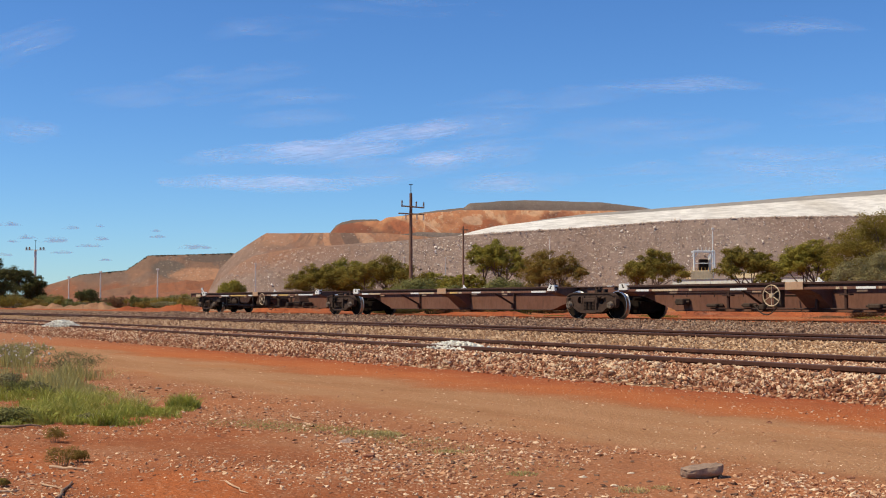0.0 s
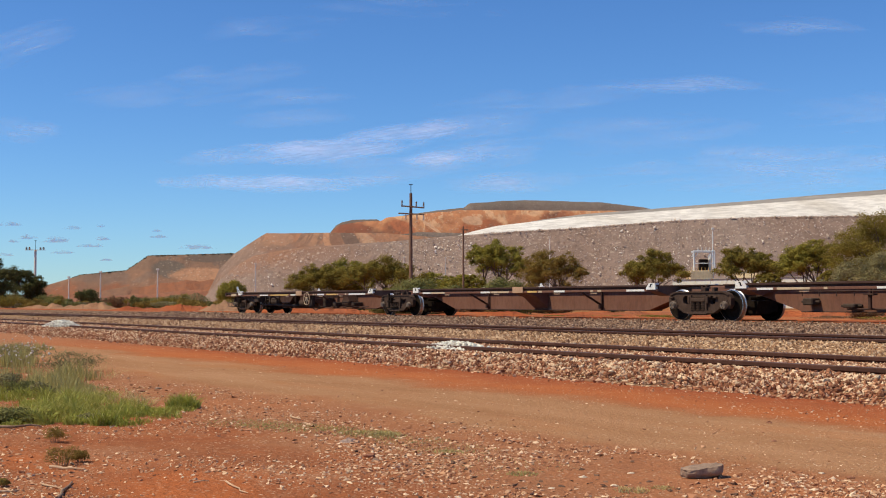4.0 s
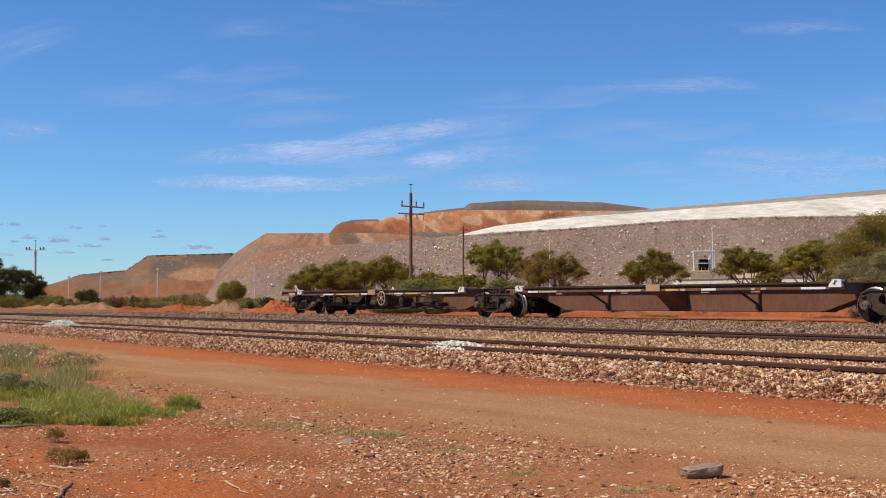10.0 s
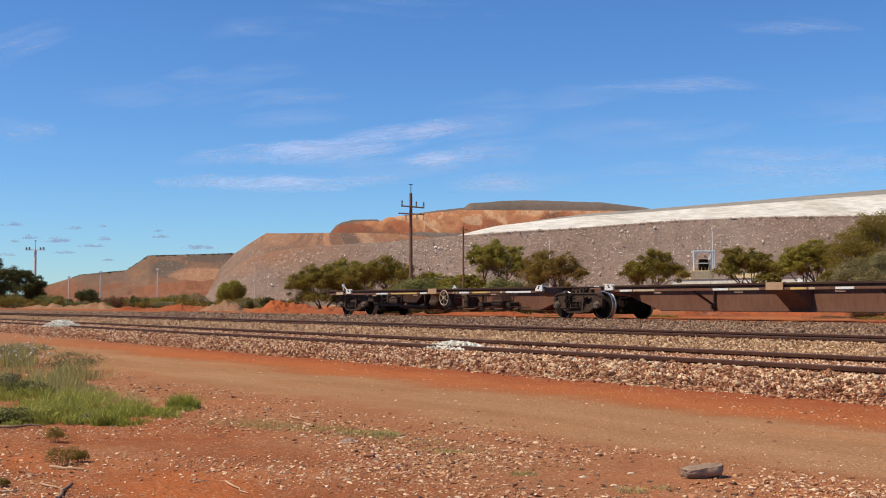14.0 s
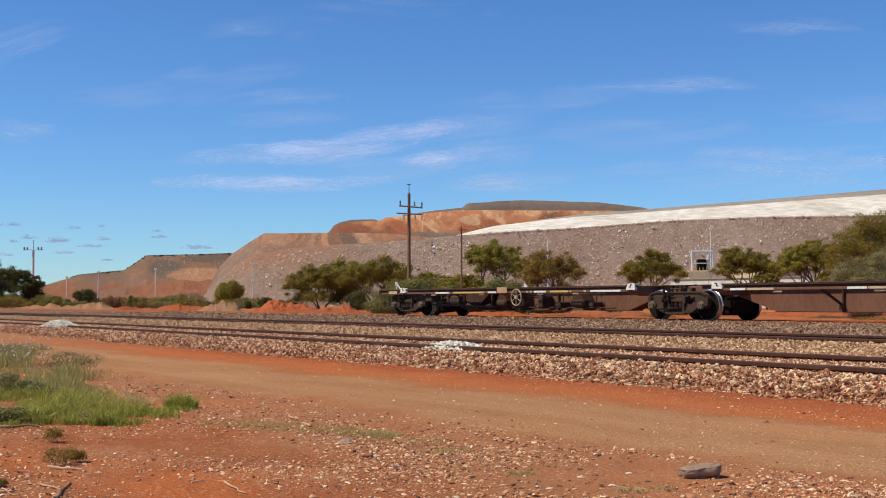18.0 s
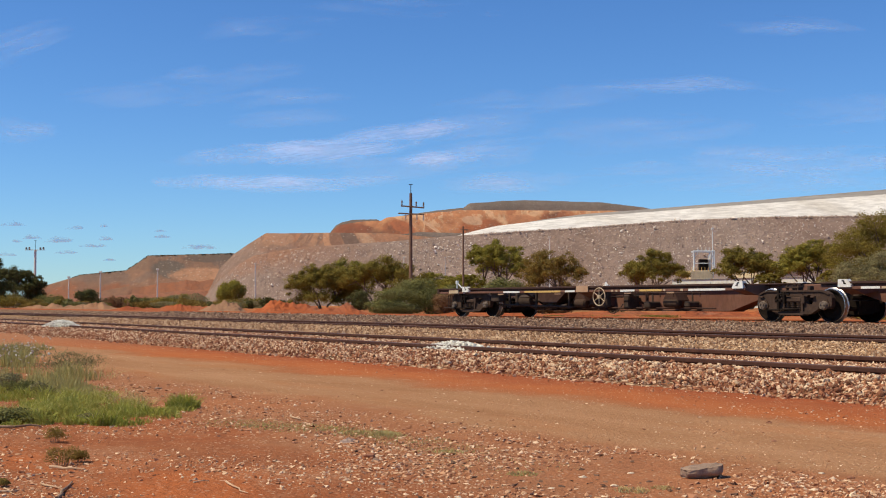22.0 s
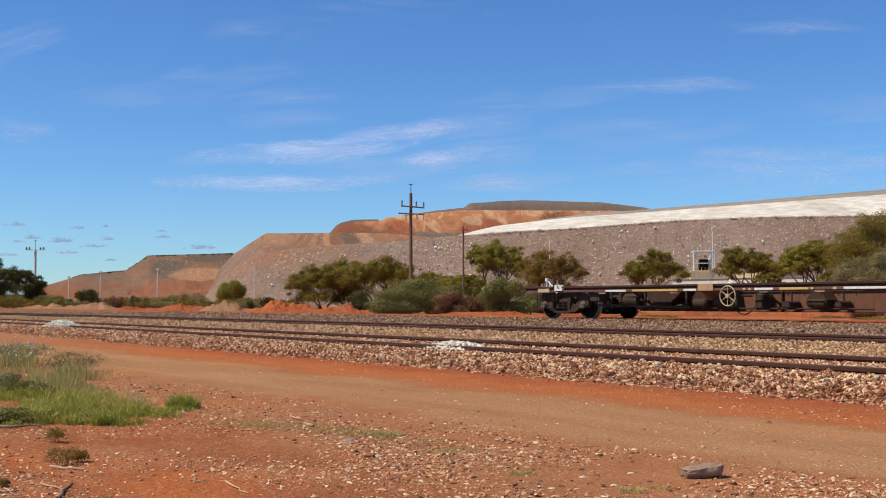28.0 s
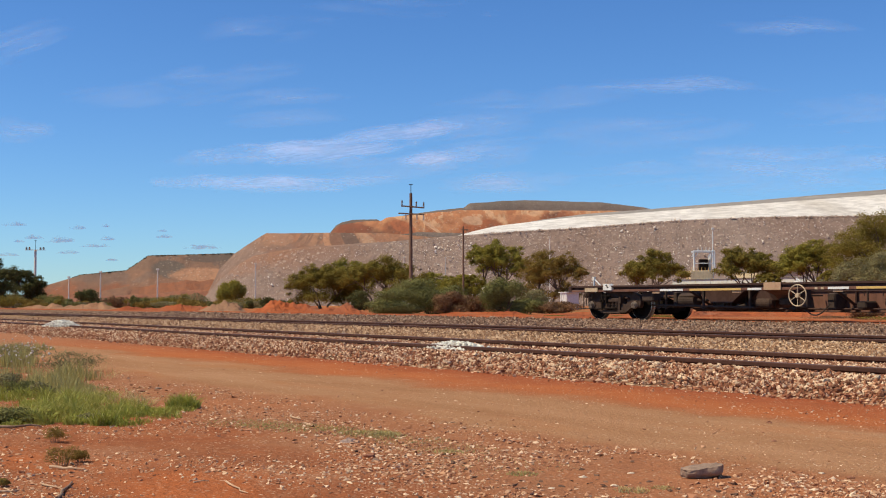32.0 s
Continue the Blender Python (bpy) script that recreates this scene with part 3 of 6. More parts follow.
def tree(place, height, width, material, label, seed, bare=0.4, count=5200, leaf=0.2, stems=3, name="tree", category="tree", lumps=40):
    """A dryland tree: forked stems, crooked limbs, and flat-bottomed leaf heads that leave gaps between them."""
    rng = np.random.default_rng(seed)
    top = thing(name, place, label, category, turn=float(rng.uniform(0, 360)))
    heads = max(9, lumps * 3 // 10)
    centres, radii, limbs = [], [], []
    for i in range(heads):
        # heads spread over the dome by the golden angle, the outer ones lower
        q = math.sqrt((i + 0.5) / heads)
        a = i * 2.39996 + rng.uniform(-0.35, 0.35)
        rr = q * 0.5 * width * 0.76
        dome = math.sqrt(max(0.0, 1 - 0.72 * q * q))
        big = width * rng.uniform(0.15, 0.23) * (1.12 - 0.25 * q)
        tall = min(big * 0.95, height * (1 - bare) * 0.46)
        top_z = height * (bare + (1 - bare) * dome * rng.uniform(0.78, 1.0))
        head = np.array((rr * math.cos(a), rr * math.sin(a), top_z - tall))
        limbs.append(head)
        # each head is a crowd of small clumps, thickest along its upper side
        for k in range(max(9, lumps // 4)):
            b, e = rng.uniform(0, 2 * math.pi), math.sqrt(rng.uniform(0, 1))
            r = big * rng.uniform(0.22, 0.42)
            h = (1 - e * e) ** 0.5
            c = head + np.array((e * big * math.cos(b), e * big * math.sin(b), tall * (h * (1.35 * rng.uniform(0, 1) ** 0.6 - 0.5) + rng.normal() * 0.1)))
            c[2] = min(c[2], height - r * 0.5)
            centres.append(c)
            radii.append((r, r, r * rng.uniform(0.6, 0.85)))
    if bare < 0.3:
        # a skirt of low foliage on trees that are green down to the ground
        for i in range(lumps):
            a, q = rng.uniform(0, 2 * math.pi), rng.uniform(0.35, 0.95)
            r = width * rng.uniform(0.06, 0.11)
            centres.append(np.array((q * 0.5 * width * 0.85 * math.cos(a), q * 0.5 * width * 0.85 * math.sin(a), height * rng.uniform(0.06 + bare * 0.4, 0.55))))
            radii.append((r, r, r * 0.8))
    centres, radii = np.array(centres), np.array(radii)
    bm = bmesh.new()
    base_r = 0.019 * height
    forks = []
    for sIdx in range(stems):
        a = 2 * math.pi * sIdx / stems + rng.uniform(-0.5, 0.5)
        foot = Vector((0.035 * width * math.cos(a), 0.035 * width * math.sin(a), -0.15))
        knee = Vector((0.17 * width * math.cos(a), 0.17 * width * math.sin(a), height * max(0.18, bare) * rng.uniform(0.75, 1.05)))
        mid = foot.lerp(knee, 0.5) + Vector(rng.normal(size=3) * 0.025 * height)
        rod(bm, foot, mid, base_r, base_r * 0.8, 7), rod(bm, mid, knee, base_r * 0.8, base_r * 0.62, 7)
        forks.append(knee)
    for c in limbs:
        c = Vector(c)
        k = min(forks, key=lambda q: (q - c).length)
        bend = k.lerp(c, 0.5) + Vector(rng.normal(size=3) * 0.03 * height)
        rod(bm, k, bend, base_r * 0.55, base_r * 0.36, 6), rod(bm, bend, c, base_r * 0.36, base_r * 0.2, 5)
        for i in range(4):
            tip = c + Vector(rng.normal(size=3) * 0.07 * width)
            rod(bm, bend.lerp(c, rng.uniform(0.3, 0.9)), tip, base_r * 0.18, base_r * 0.08, 4)
    part("trunk", bm, BARK, top, "forked grey-brown trunk with bare limbs")
    v, f = leaf_cloud(centres, radii, int(count * 5.0), leaf * 0.42, rng, 0.8, 0.26, 0.35, 0.36)
    crown = from_arrays("crown", v, f, material)
    crown.parent = top
    return top


def bush(place, height, width, material, label, seed, count=3500, leaf=0.1, depth_share=1.0):
    rng = np.random.default_rng(seed)
    top = thing("bush", place, label, "bush", turn=math.degrees(math.atan2(RIGHT.y, RIGHT.x)))
    n = 16
    centres = np.stack([rng.uniform(-0.36, 0.36, n) * width, rng.uniform(-0.36, 0.36, n) * width * depth_share, rng.uniform(0.18, 0.8, n) * height], 1)
    height, width = height * 1.12, width * 1.15
    centres[:, 2] *= 1 - 0.5 * (np.abs(centres[:, 0]) / (0.5 * width)) ** 2
    r = rng.uniform(0.16, 0.26, n)
    radii = np.stack([r * width, r * width * depth_share, r * height * 0.95], 1)
    bm = bmesh.new()
    for c in centres:
        rod(bm, (c[0] * 0.15, c[1] * 0.15, -0.05), Vector(c), 0.012 * height + 0.006 * min(1.0, height), 0.006 * min(1.0, height), 5)
    part("stems", bm, BARK, top)
    v, f = leaf_cloud(centres, radii, int(count * 3.2), leaf * 0.5, rng, 1.0, 0.17, 0.15)
    v[:, 2] = np.maximum(v[:, 2], 0.0)
    foliage = from_arrays("foliage", v, f, material)
    foliage.parent = top
    return top


# ---- ground ----
def ground_z(x, y):
    """The height of the soil near the camera."""
    z = 0.02 * noise.noise((x * 0.6, y * 0.6, 0)) - 0.01
    return z * 0.4 if 3.2 < y < 5.2 else z


def ground():
    radii = [0.0] + [0.35 * 1.055 ** i for i in range(178)]
    seg = 288
    verts, faces = [(0.0, 0.0, 0.0)], []
    for r in radii[1:]:
        for i in range(seg):
            a = 2 * math.pi * i / seg
            x, y = r * math.cos(a), r * math.sin(a)
            z = 0.0
            if y < 6.2 and r < 60:
                z = ground_z(x, y)
            elif r < 60:
                z = -0.02
            verts.append((x, y, z))
    for i in range(seg):
        faces.append((0, 1 + i, 1 + (i + 1) % seg))
    for k in range(len(radii) - 2):
        a, b = 1 + k * seg, 1 + (k + 1) * seg
        for i in range(seg):
            j = (i + 1) % seg
            faces.append((a + i, b + i, b + j, a + j))
    ob = from_arrays("ground", verts, faces, SOIL, True)
    return tagged(ob, "red outback soil with a compacted brown gravel road", "ground", kind="structure")


def bed(name, y0, y1, z, material, label, near_slope=0.0, far_slope=0.0, bank=0.0):
    """A strip of ballast along the railway."""
    xs = [-700, -400, -260, -180, -130] + [-100 + 0.5 * i for i in range(0, 240)] + [60, 120]
    ys = list(np.linspace(y0, y1, max(6, int((y1 - y0) / 0.3))))
    verts, faces = [], []
    for x in xs:
        for y in ys:
            h = z
            if near_slope:
                h = min(h, -0.03 + (y - y0) / near_slope * (z + 0.03))
            if far_slope:
                h = min(h, -0.03 + (y1 - y) / far_slope * (z + 0.03))
            h += bank * min(1.0, max(0.0, (y - 21.4) / 1.8))
            h += 0.012 * noise.noise((x * 1.7, y * 1.7, 1.0)) + 0.01 * noise.noise((x * 0.4, y * 0.5, 7.0))
            verts.append((x, y, h))
    n = len(ys)
    for i in range(len(xs) - 1):
        for j in range(n - 1):
            faces.append((i * n + j, (i + 1) * n + j, (i + 1) * n + j + 1, i * n + j + 1))
    ob = from_arrays(name, verts, faces, material, True)
    return tagged(ob, label, "ballast", kind="structure")


def rails(y_mid, label):
    """One standard gauge track: two flat-bottomed rails with fishplates, bedded in the stones."""
    track = thing("railway_track", (0, y_mid, RAIL_Z), label, "railway track", "tracks", "structure")
    half = [(0.0, 0.0), (0.03, -0.002), (0.036, -0.01), (0.036, -0.034), (0.012, -0.045), (0.009, -0.125), (0.03, -0.138), (0.07, -0.145), (0.07, -0.158)]
    outline = half + [(-a, b) for a, b in half[:0:-1]]
    for side in (-0.7535, 0.7535):
        bm = bmesh.new()
        a = [bm.verts.new((-700, side + p, q)) for p, q in outline]
        b = [bm.verts.new((120, side + p, q)) for p, q in outline]
        n = len(outline)
        for i in range(n):
            f = bm.faces.new((a[i], a[(i + 1) % n], b[(i + 1) % n], b[i]))
            f.material_index = 1 if outline[i][1] > -0.005 and outline[(i + 1) % n][1] > -0.005 else 0
        bm.faces.new(a), bm.faces.new(b)
        bmesh.ops.recalc_face_normals(bm, faces=bm.faces)
        rail = part("rail", bm, RUST, track, "rust-brown flat-bottomed steel rail")
        rail.data.materials.append(RAIL_TOP)
        for x in range(-95, 20, 13):
            xx = x + (3.2 if side > 0 else 0.0) + (y_mid * 1.7) % 5
            bm = bmesh.new()
            for s in (-1, 1):
                box(bm, (xx - 0.3, side + s * 0.024 - 0.014, -0.115), (xx + 0.3, side + s * 0.024 + 0.014, -0.04), 0.006)
                for k in (-0.22, -0.08, 0.08, 0.22):
                    rod(bm, (xx + k, side + s * 0.03, -0.08), (xx + k, side + s * 0.065, -0.08), 0.014, None, 6)
            part("fishplate", bm, RUST, rail)
    return track


def scatter(seed, n, x0, x1, y0, y1, z, power=1.6):
    """Places thick near x1, thinning out towards x0, on a strip."""
    rng = np.random.default_rng(seed)
    t = rng.uniform(0, 1, n) ** power
    x = x1 + (x0 - x1) * t
    y = rng.uniform(y0, y1, n)
    return rng, np.stack([x, y, np.zeros(n) + z], 1)


def near_height(y):
    return np.minimum(0.09, -0.03 + (y - 6.2) / 0.75 * 0.12)


def ballast_stones():
    for seed, n, y0, y1, zf, mat, lo, hi, label in (
            (11, 47000, 6.1, 7.36, None, STONE_PINK, 0.016, 0.043, "pink and cream crushed ballast stones along the track"),
            (12, 24000, 7.5, 8.88, 0.09, STONE_PINK, 0.016, 0.037, "pink and cream crushed stones between rails"),
            (13, 28000, 9.0, 13.25, 0.09, STONE_TAN, 0.022, 0.05, "tan crushed stones between two tracks"),
            (14, 25000, 14.85, 23.35, 0.09, STONE_GREY, 0.03, 0.065, "grey crushed ballast stones under the train")):
        rng, p = scatter(seed, n, -34 - 3 * (y0 - 6), -3.2 - 0.6 * (y0 - 6), y0, y1, 0.0, 1.9)
        if zf is None:
            edge = np.array([6.55 + 0.28 * noise.noise((a * 0.7, 4.0, 0.0)) + 0.16 * noise.noise((a * 2.3, 8.0, 0.0)) for a in p[:, 0]])
            p = p[(p[:, 1] > edge) | (rng.uniform(0, 1, n) < 0.55 * ((p[:, 1] - 6.0) / (edge - 6.0)) ** 2)]
        p[:, 2] = near_height(p[:, 1]) if zf is None else zf + 0.05 * np.clip((p[:, 1] - 21.4) / 1.8, 0, 1)
        n = len(p)
        s = rng.uniform(lo, hi, n) * (1 + 0.02 * np.abs(p[:, 0]))
        # the same stones go on, thinner, past the road's near end
        q = np.stack([rng.uniform(-3.2 - 0.6 * (y0 - 6), 16, 2500), rng.uniform(y0 + 0.2, y1, 2500), np.zeros(2500)], 1)
        q[:, 2] = near_height(q[:, 1]) if zf is None else zf + 0.05 * np.clip((q[:, 1] - 21.4) / 1.8, 0, 1)
        p, s = np.concatenate([p, q]), np.concatenate([s, rng.uniform(lo, hi, 2500)])
        stones("ballast_stones", p, s, mat, label, seed=seed, sink=0.27, crushed=True)


def shoulder_pieces(bed_ob):
    """The largest stones of the near shoulder, each one a piece of the bed, on a dozen shared shapes."""
    rng = np.random.default_rng(17)
    shapes = []
    for i in range(12):
        bm = bmesh.new()
        bmesh.ops.create_icosphere(bm, subdivisions=1, radius=0.5)
        wide = rng.uniform(0.75, 1.3, 3)
        for q in bm.verts:
            q.co = Vector((q.co.x * wide[0] * 1.15, q.co.y * wide[1] * 0.85, q.co.z * wide[2] * 0.62)) * float(rng.uniform(0.78, 1.2))
        me = bpy.data.meshes.new("stone")
        bm.to_mesh(me)
        bm.free()
        me.materials.append(STONE_PIECE)
        shapes.append(me)
    for i in range(300):
        x, y = -9.5 + 8.7 * float(rng.uniform()), float(rng.uniform(6.45, 7.35))
        ob = new("stone", shapes[i % 12])
        z = float(near_height(np.array([y]))[0])
        k = float(rng.uniform(0.034, 0.062))
        ob.parent = bed_ob
        ob.matrix_basis = pose(x, y, z + 0.32 * k, float(rng.uniform(-18, 18)), float(rng.uniform(-18, 18)), float(rng.uniform(0, 360))) @ Matrix.Diagonal((k, k, k, 1))


def heap(u, v, length, width, height, label, seed):
    """A small heap of white stones poured over the near rail."""
    d = 0.52 * LENS / v
    c = spot(u, d, 0.08)
    rng = np.random.default_rng(seed)
    n = int(900 * length)
    q = np.clip(rng.normal(size=(n, 2)) * 0.42, -1.1, 1.1)
    p = np.stack([c.x + q[:, 0] * length / 2, c.y + q[:, 1] * width / 2, np.full(n, c.z)], 1)
    p[:, 2] += height * np.clip(1 - (q ** 2).sum(1), 0, 1) * rng.uniform(0.6, 1.0, n)
    stones("stone_heap", p, rng.uniform(0.03, 0.06, n), STONE_WHITE, label, "stone heap", seed)


# ---- tipped rock hills ----
def dump(crest, depth, run, material, label, cols=160, rows=14, rough=0.012, back=1.35, foot=0.0, foot_crest=None, name="waste_dump"):
    """A flat-topped dump: crest as (u, v) pairs, a slope down to its foot, and the flat top behind."""
    us = np.array([c[0] for c in crest], float)
    vs = np.array([c[1] for c in crest], float)
    verts, faces = [], []
    grid = np.linspace(us[0], us[-1], cols)
    for i, u in enumerate(grid):
        v = float(np.interp(u, us, vs))
        top = rise(v, depth)
        if foot_crest:
            d0 = foot_crest[0]
            z0 = rise(float(np.interp(u, [c[0] for c in foot_crest[1]], [c[1] for c in foot_crest[1]])), d0) - 0.6
        else:
            z0, d0 = foot, depth - run * max(0.3, top)
        for j in range(rows + 1):
            t = j / rows
            d = d0 + (depth - d0) * t
            z = z0 + (top - z0) * t
            amp = rough * max(6.0, top) * (1.0 if 0 < j else 0.2)
            n1 = noise.noise((u * depth / LENS * 0.09, t * 1.2, depth)) + 0.6 * noise.noise((u * depth / LENS * 0.3, t * 4.0, depth + 5))
            n2 = noise.noise((u * depth / LENS * 0.12, 3.3, depth))
            z += amp * 0.35 * n2 * t
            d -= amp * 2.2 * n1 * math.sin(math.pi * min(1.0, 0.15 + t * 0.85))
            verts.append(spot(u, d, z))
        top_z = verts[-1].z
        verts.append(spot(u, depth * (1 + (back - 1) * 0.4), top_z - 0.2))
        verts.append(spot(u, depth * back, top_z - 1.0))
        verts.append(spot(u, depth * back + 20, -1.0))
    n = rows + 4
    for i in range(cols - 1):
        for j in range(n - 1):
            faces.append((i * n + j, (i + 1) * n + j, (i + 1) * n + j + 1, i * n + j + 1))
    ob = from_arrays(name, verts, faces, material, True)
    return tagged(ob, label, "hill", "waste rock dumps", "structure")


FRONT = ((-440, -20), (-421, 12), (-396, 40), (-366, 66), (-336, 84), (-280, 95), (-224, 101), (-84, 110), (16, 119), (120, 127), (216, 132), (416, 147), (566, 153), (784, 156), (1100, 162), (1500, 165))
RAMP = ((8, 117), (23, 119), (60, 129), (95, 137), (170, 146), (250, 154), (356, 161), (500, 172), (784, 193), (1100, 212), (1500, 230))
CAP = ((120, 138), (180, 149), (250, 158), (356, 166), (500, 178), (784, 202), (1100, 222), (1500, 240))
LOW_LEFT = ((-760, 5), (-700, 32), (-640, 50), (-560, 58), (-545, 68), (-522, 84), (-440, 86), (-370, 88), (-250, 88))
SECOND = ((-420, 10), (-395, 62), (-369, 88), (-344, 105), (-314, 124), (-260, 124), (-199, 125), (-100, 124), (40, 112), (120, 100))
THIRD = ((-230, 100), (-199, 125), (-184, 139), (-144, 145), (-109, 146), (-100, 152), (31, 165), (300, 164), (460, 155))
TOP = ((5, 150), (31, 164), (46, 177), (100, 181), (146, 183), (281, 179), (356, 170), (440, 150))


def hills():
    dump(TOP, 1000, 0.6, DARK_ROCK, "dark grey flat-topped rock dump, highest tier", 120)
    dump(((-118, 138), (-100, 150), (-60, 157), (-14, 164), (31, 169), (60, 165)), 895, 0.5, DARK_ROCK, "thin dark grey crest behind the orange tier", 60)
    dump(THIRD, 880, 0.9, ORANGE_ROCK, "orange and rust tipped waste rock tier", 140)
    dump(((-205, 118), (-190, 138), (-180, 143), (-160, 148), (-118, 149), (-104, 143)), 895, 0.5, DARK_ROCK, "dark grey crest of scrubby rock behind the orange tier", 60)
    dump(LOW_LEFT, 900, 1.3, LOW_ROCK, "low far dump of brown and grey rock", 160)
    dump(((-770, 6), (-712, 16), (-650, 22), (-612, 20), (-560, 30), (-528, 29), (-500, 36), (-470, 37), (-455, 41), (-430, 38), (-410, 42), (-380, 40)), 800, 1.6, RED_TOE, "red-orange toe of the low far dump", 200, 12, 0.05)
    dump(((-720, 4), (-690, 10), (-600, 12), (-540, 16), (-520, 15), (-470, 22), (-430, 24), (-400, 18)), 700, 1.2, RED_TIP, "dark red lip of a cut below the low dump", 160, 8, 0.05)
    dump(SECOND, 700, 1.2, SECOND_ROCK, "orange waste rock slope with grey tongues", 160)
    dump(((-125, 104), (-94, 114), (-74, 122), (-44, 126), (36, 124), (70, 112)), 760, 0.6, DARK_ROCK, "dark grey bench of rock below the orange tier", 60)
    dump(CAP, 372, 0.5, CAP_ROCK, "grey gravel crest along the pale ramp", 120, 6, 0.006, foot_crest=(345, RAMP), back=1.2)
    dump(RAMP, 345, 0.5, WHITE_ROCK, "long white crushed rock ramp above grey slope", 200, 8, 0.006, foot_crest=(305, FRONT), back=1.1)
    dump(FRONT, 300, 1.45, GREY_ROCK, "steep grey-brown waste rock slope with pale boulders", 260, 26)


def boulders():
    rng = np.random.default_rng(71)
    n = 12500
    u = np.where(rng.uniform(0, 1, n) < 0.75, rng.uniform(-390, 850, n), rng.uniform(-200, 850, n))
    t = rng.uniform(0.02, 1.06, n)
    t = np.where(t > 0.97, np.where(u > 60, 0.985 + 0.015 * rng.uniform(0, 1, n), t * 0.8), t)
    v = np.interp(u, [c[0] for c in FRONT], [c[1] for c in FRONT])
    top = EYE.z + v * 300 / LENS
    d = 300 - 1.45 * np.maximum(0.3, top) * (1 - t) - 0.6
    p = np.array([spot(a, b, c) for a, b, c in zip(u, d, top * t)])
    s = 0.11 + rng.exponential(0.125, n)
    s[t > 0.98] += 0.12
    s *= np.where(u < -60, 0.72, 1.0)
    stones("boulders", p, np.minimum(s, 1.3), stone_material("boulder_stone", ((0.0, (0.36, 0.27, 0.21)), (0.35, (0.52, 0.42, 0.34)), (0.7, (0.72, 0.62, 0.52)), (1.0, (0.86, 0.8, 0.71)))),
           "pale and grey boulders scattered on the rock slope", "boulders", 72, crushed=True)


def crest_scrub():
    """Dark scrub along the skylines of the older dumps."""
    rng = np.random.default_rng(77)
    vs, fs, k = [], [], 0
    for crest, depth, u0, u1, n, size in ((LOW_LEFT, 902, -655, -250, 620, 0.34),):
        for i in range(n):
            u = float(rng.uniform(u0, u1))
            z = rise(float(np.interp(u, [c[0] for c in crest], [c[1] for c in crest])), depth)
            c = np.array([spot(u, depth + rng.uniform(-3, 6), z)[:]])
            big = 3.0 if (crest is LOW_LEFT and u < -520 and rng.uniform() < 0.05) else 1.0
            r = np.array([[2.0, 2.0, 0.4]]) * size * big * rng.uniform(0.6, 1.2)
            c[0, 2] += r[0, 2] * 0.5
            v, f = leaf_cloud(c, r, 50, 0.36, rng)
            vs.append(v), fs.append(f + k)
            k += len(v)
    ob = from_arrays("crest_scrub", np.concatenate(vs), np.concatenate(fs), LEAF_DARK)
    return tagged(ob, "dark scrub along the skyline of old rock dumps", "scrub", kind="stuff")


# ---- lineside ----
def berm(name, u0, u1, depth, height, material, label, seed, width=3.0, lumps=0.5):
    """A lumpy bank of bulldozed earth, ragged along its top."""
    n = max(40, int(abs(u1 - u0) / 1.2))
    rows = 15
    verts, faces = [], []
    for i in range(n):
        u = u0 + (u1 - u0) * i / (n - 1)
        ends = min(1.0, 5 * min(i, n - 1 - i) / n + 0.02)
        s = u * depth / LENS
        h = height * ends * (0.75 + lumps * (noise.noise((s * 0.35, seed, 0)) + 0.6 * noise.noise((s * 1.1, seed, 3))))
        for j in range(rows):
            t = j / (rows - 1) * 2 - 1
            z = max(0.0, h) * (math.cos(t * math.pi / 2) ** 1.2 if abs(t) < 1 else 0) * (1 + 0.35 * noise.noise((s * 1.3, t * 2, seed + 9)) + 0.3 * noise.noise((s * 3.6, t * 5, seed + 4)))
            verts.append(spot(u, depth + t * width / 2 + 0.3 * noise.noise((s * 0.8, t, seed + 2)), z - 0.03))
    for i in range(n - 1):
        for j in range(rows - 1):
            faces.append((i * rows + j, (i + 1) * rows + j, (i + 1) * rows + j + 1, i * rows + j + 1))
    ob = from_arrays(name, verts, faces, material, True)
    return tagged(ob, label, "earth mound")


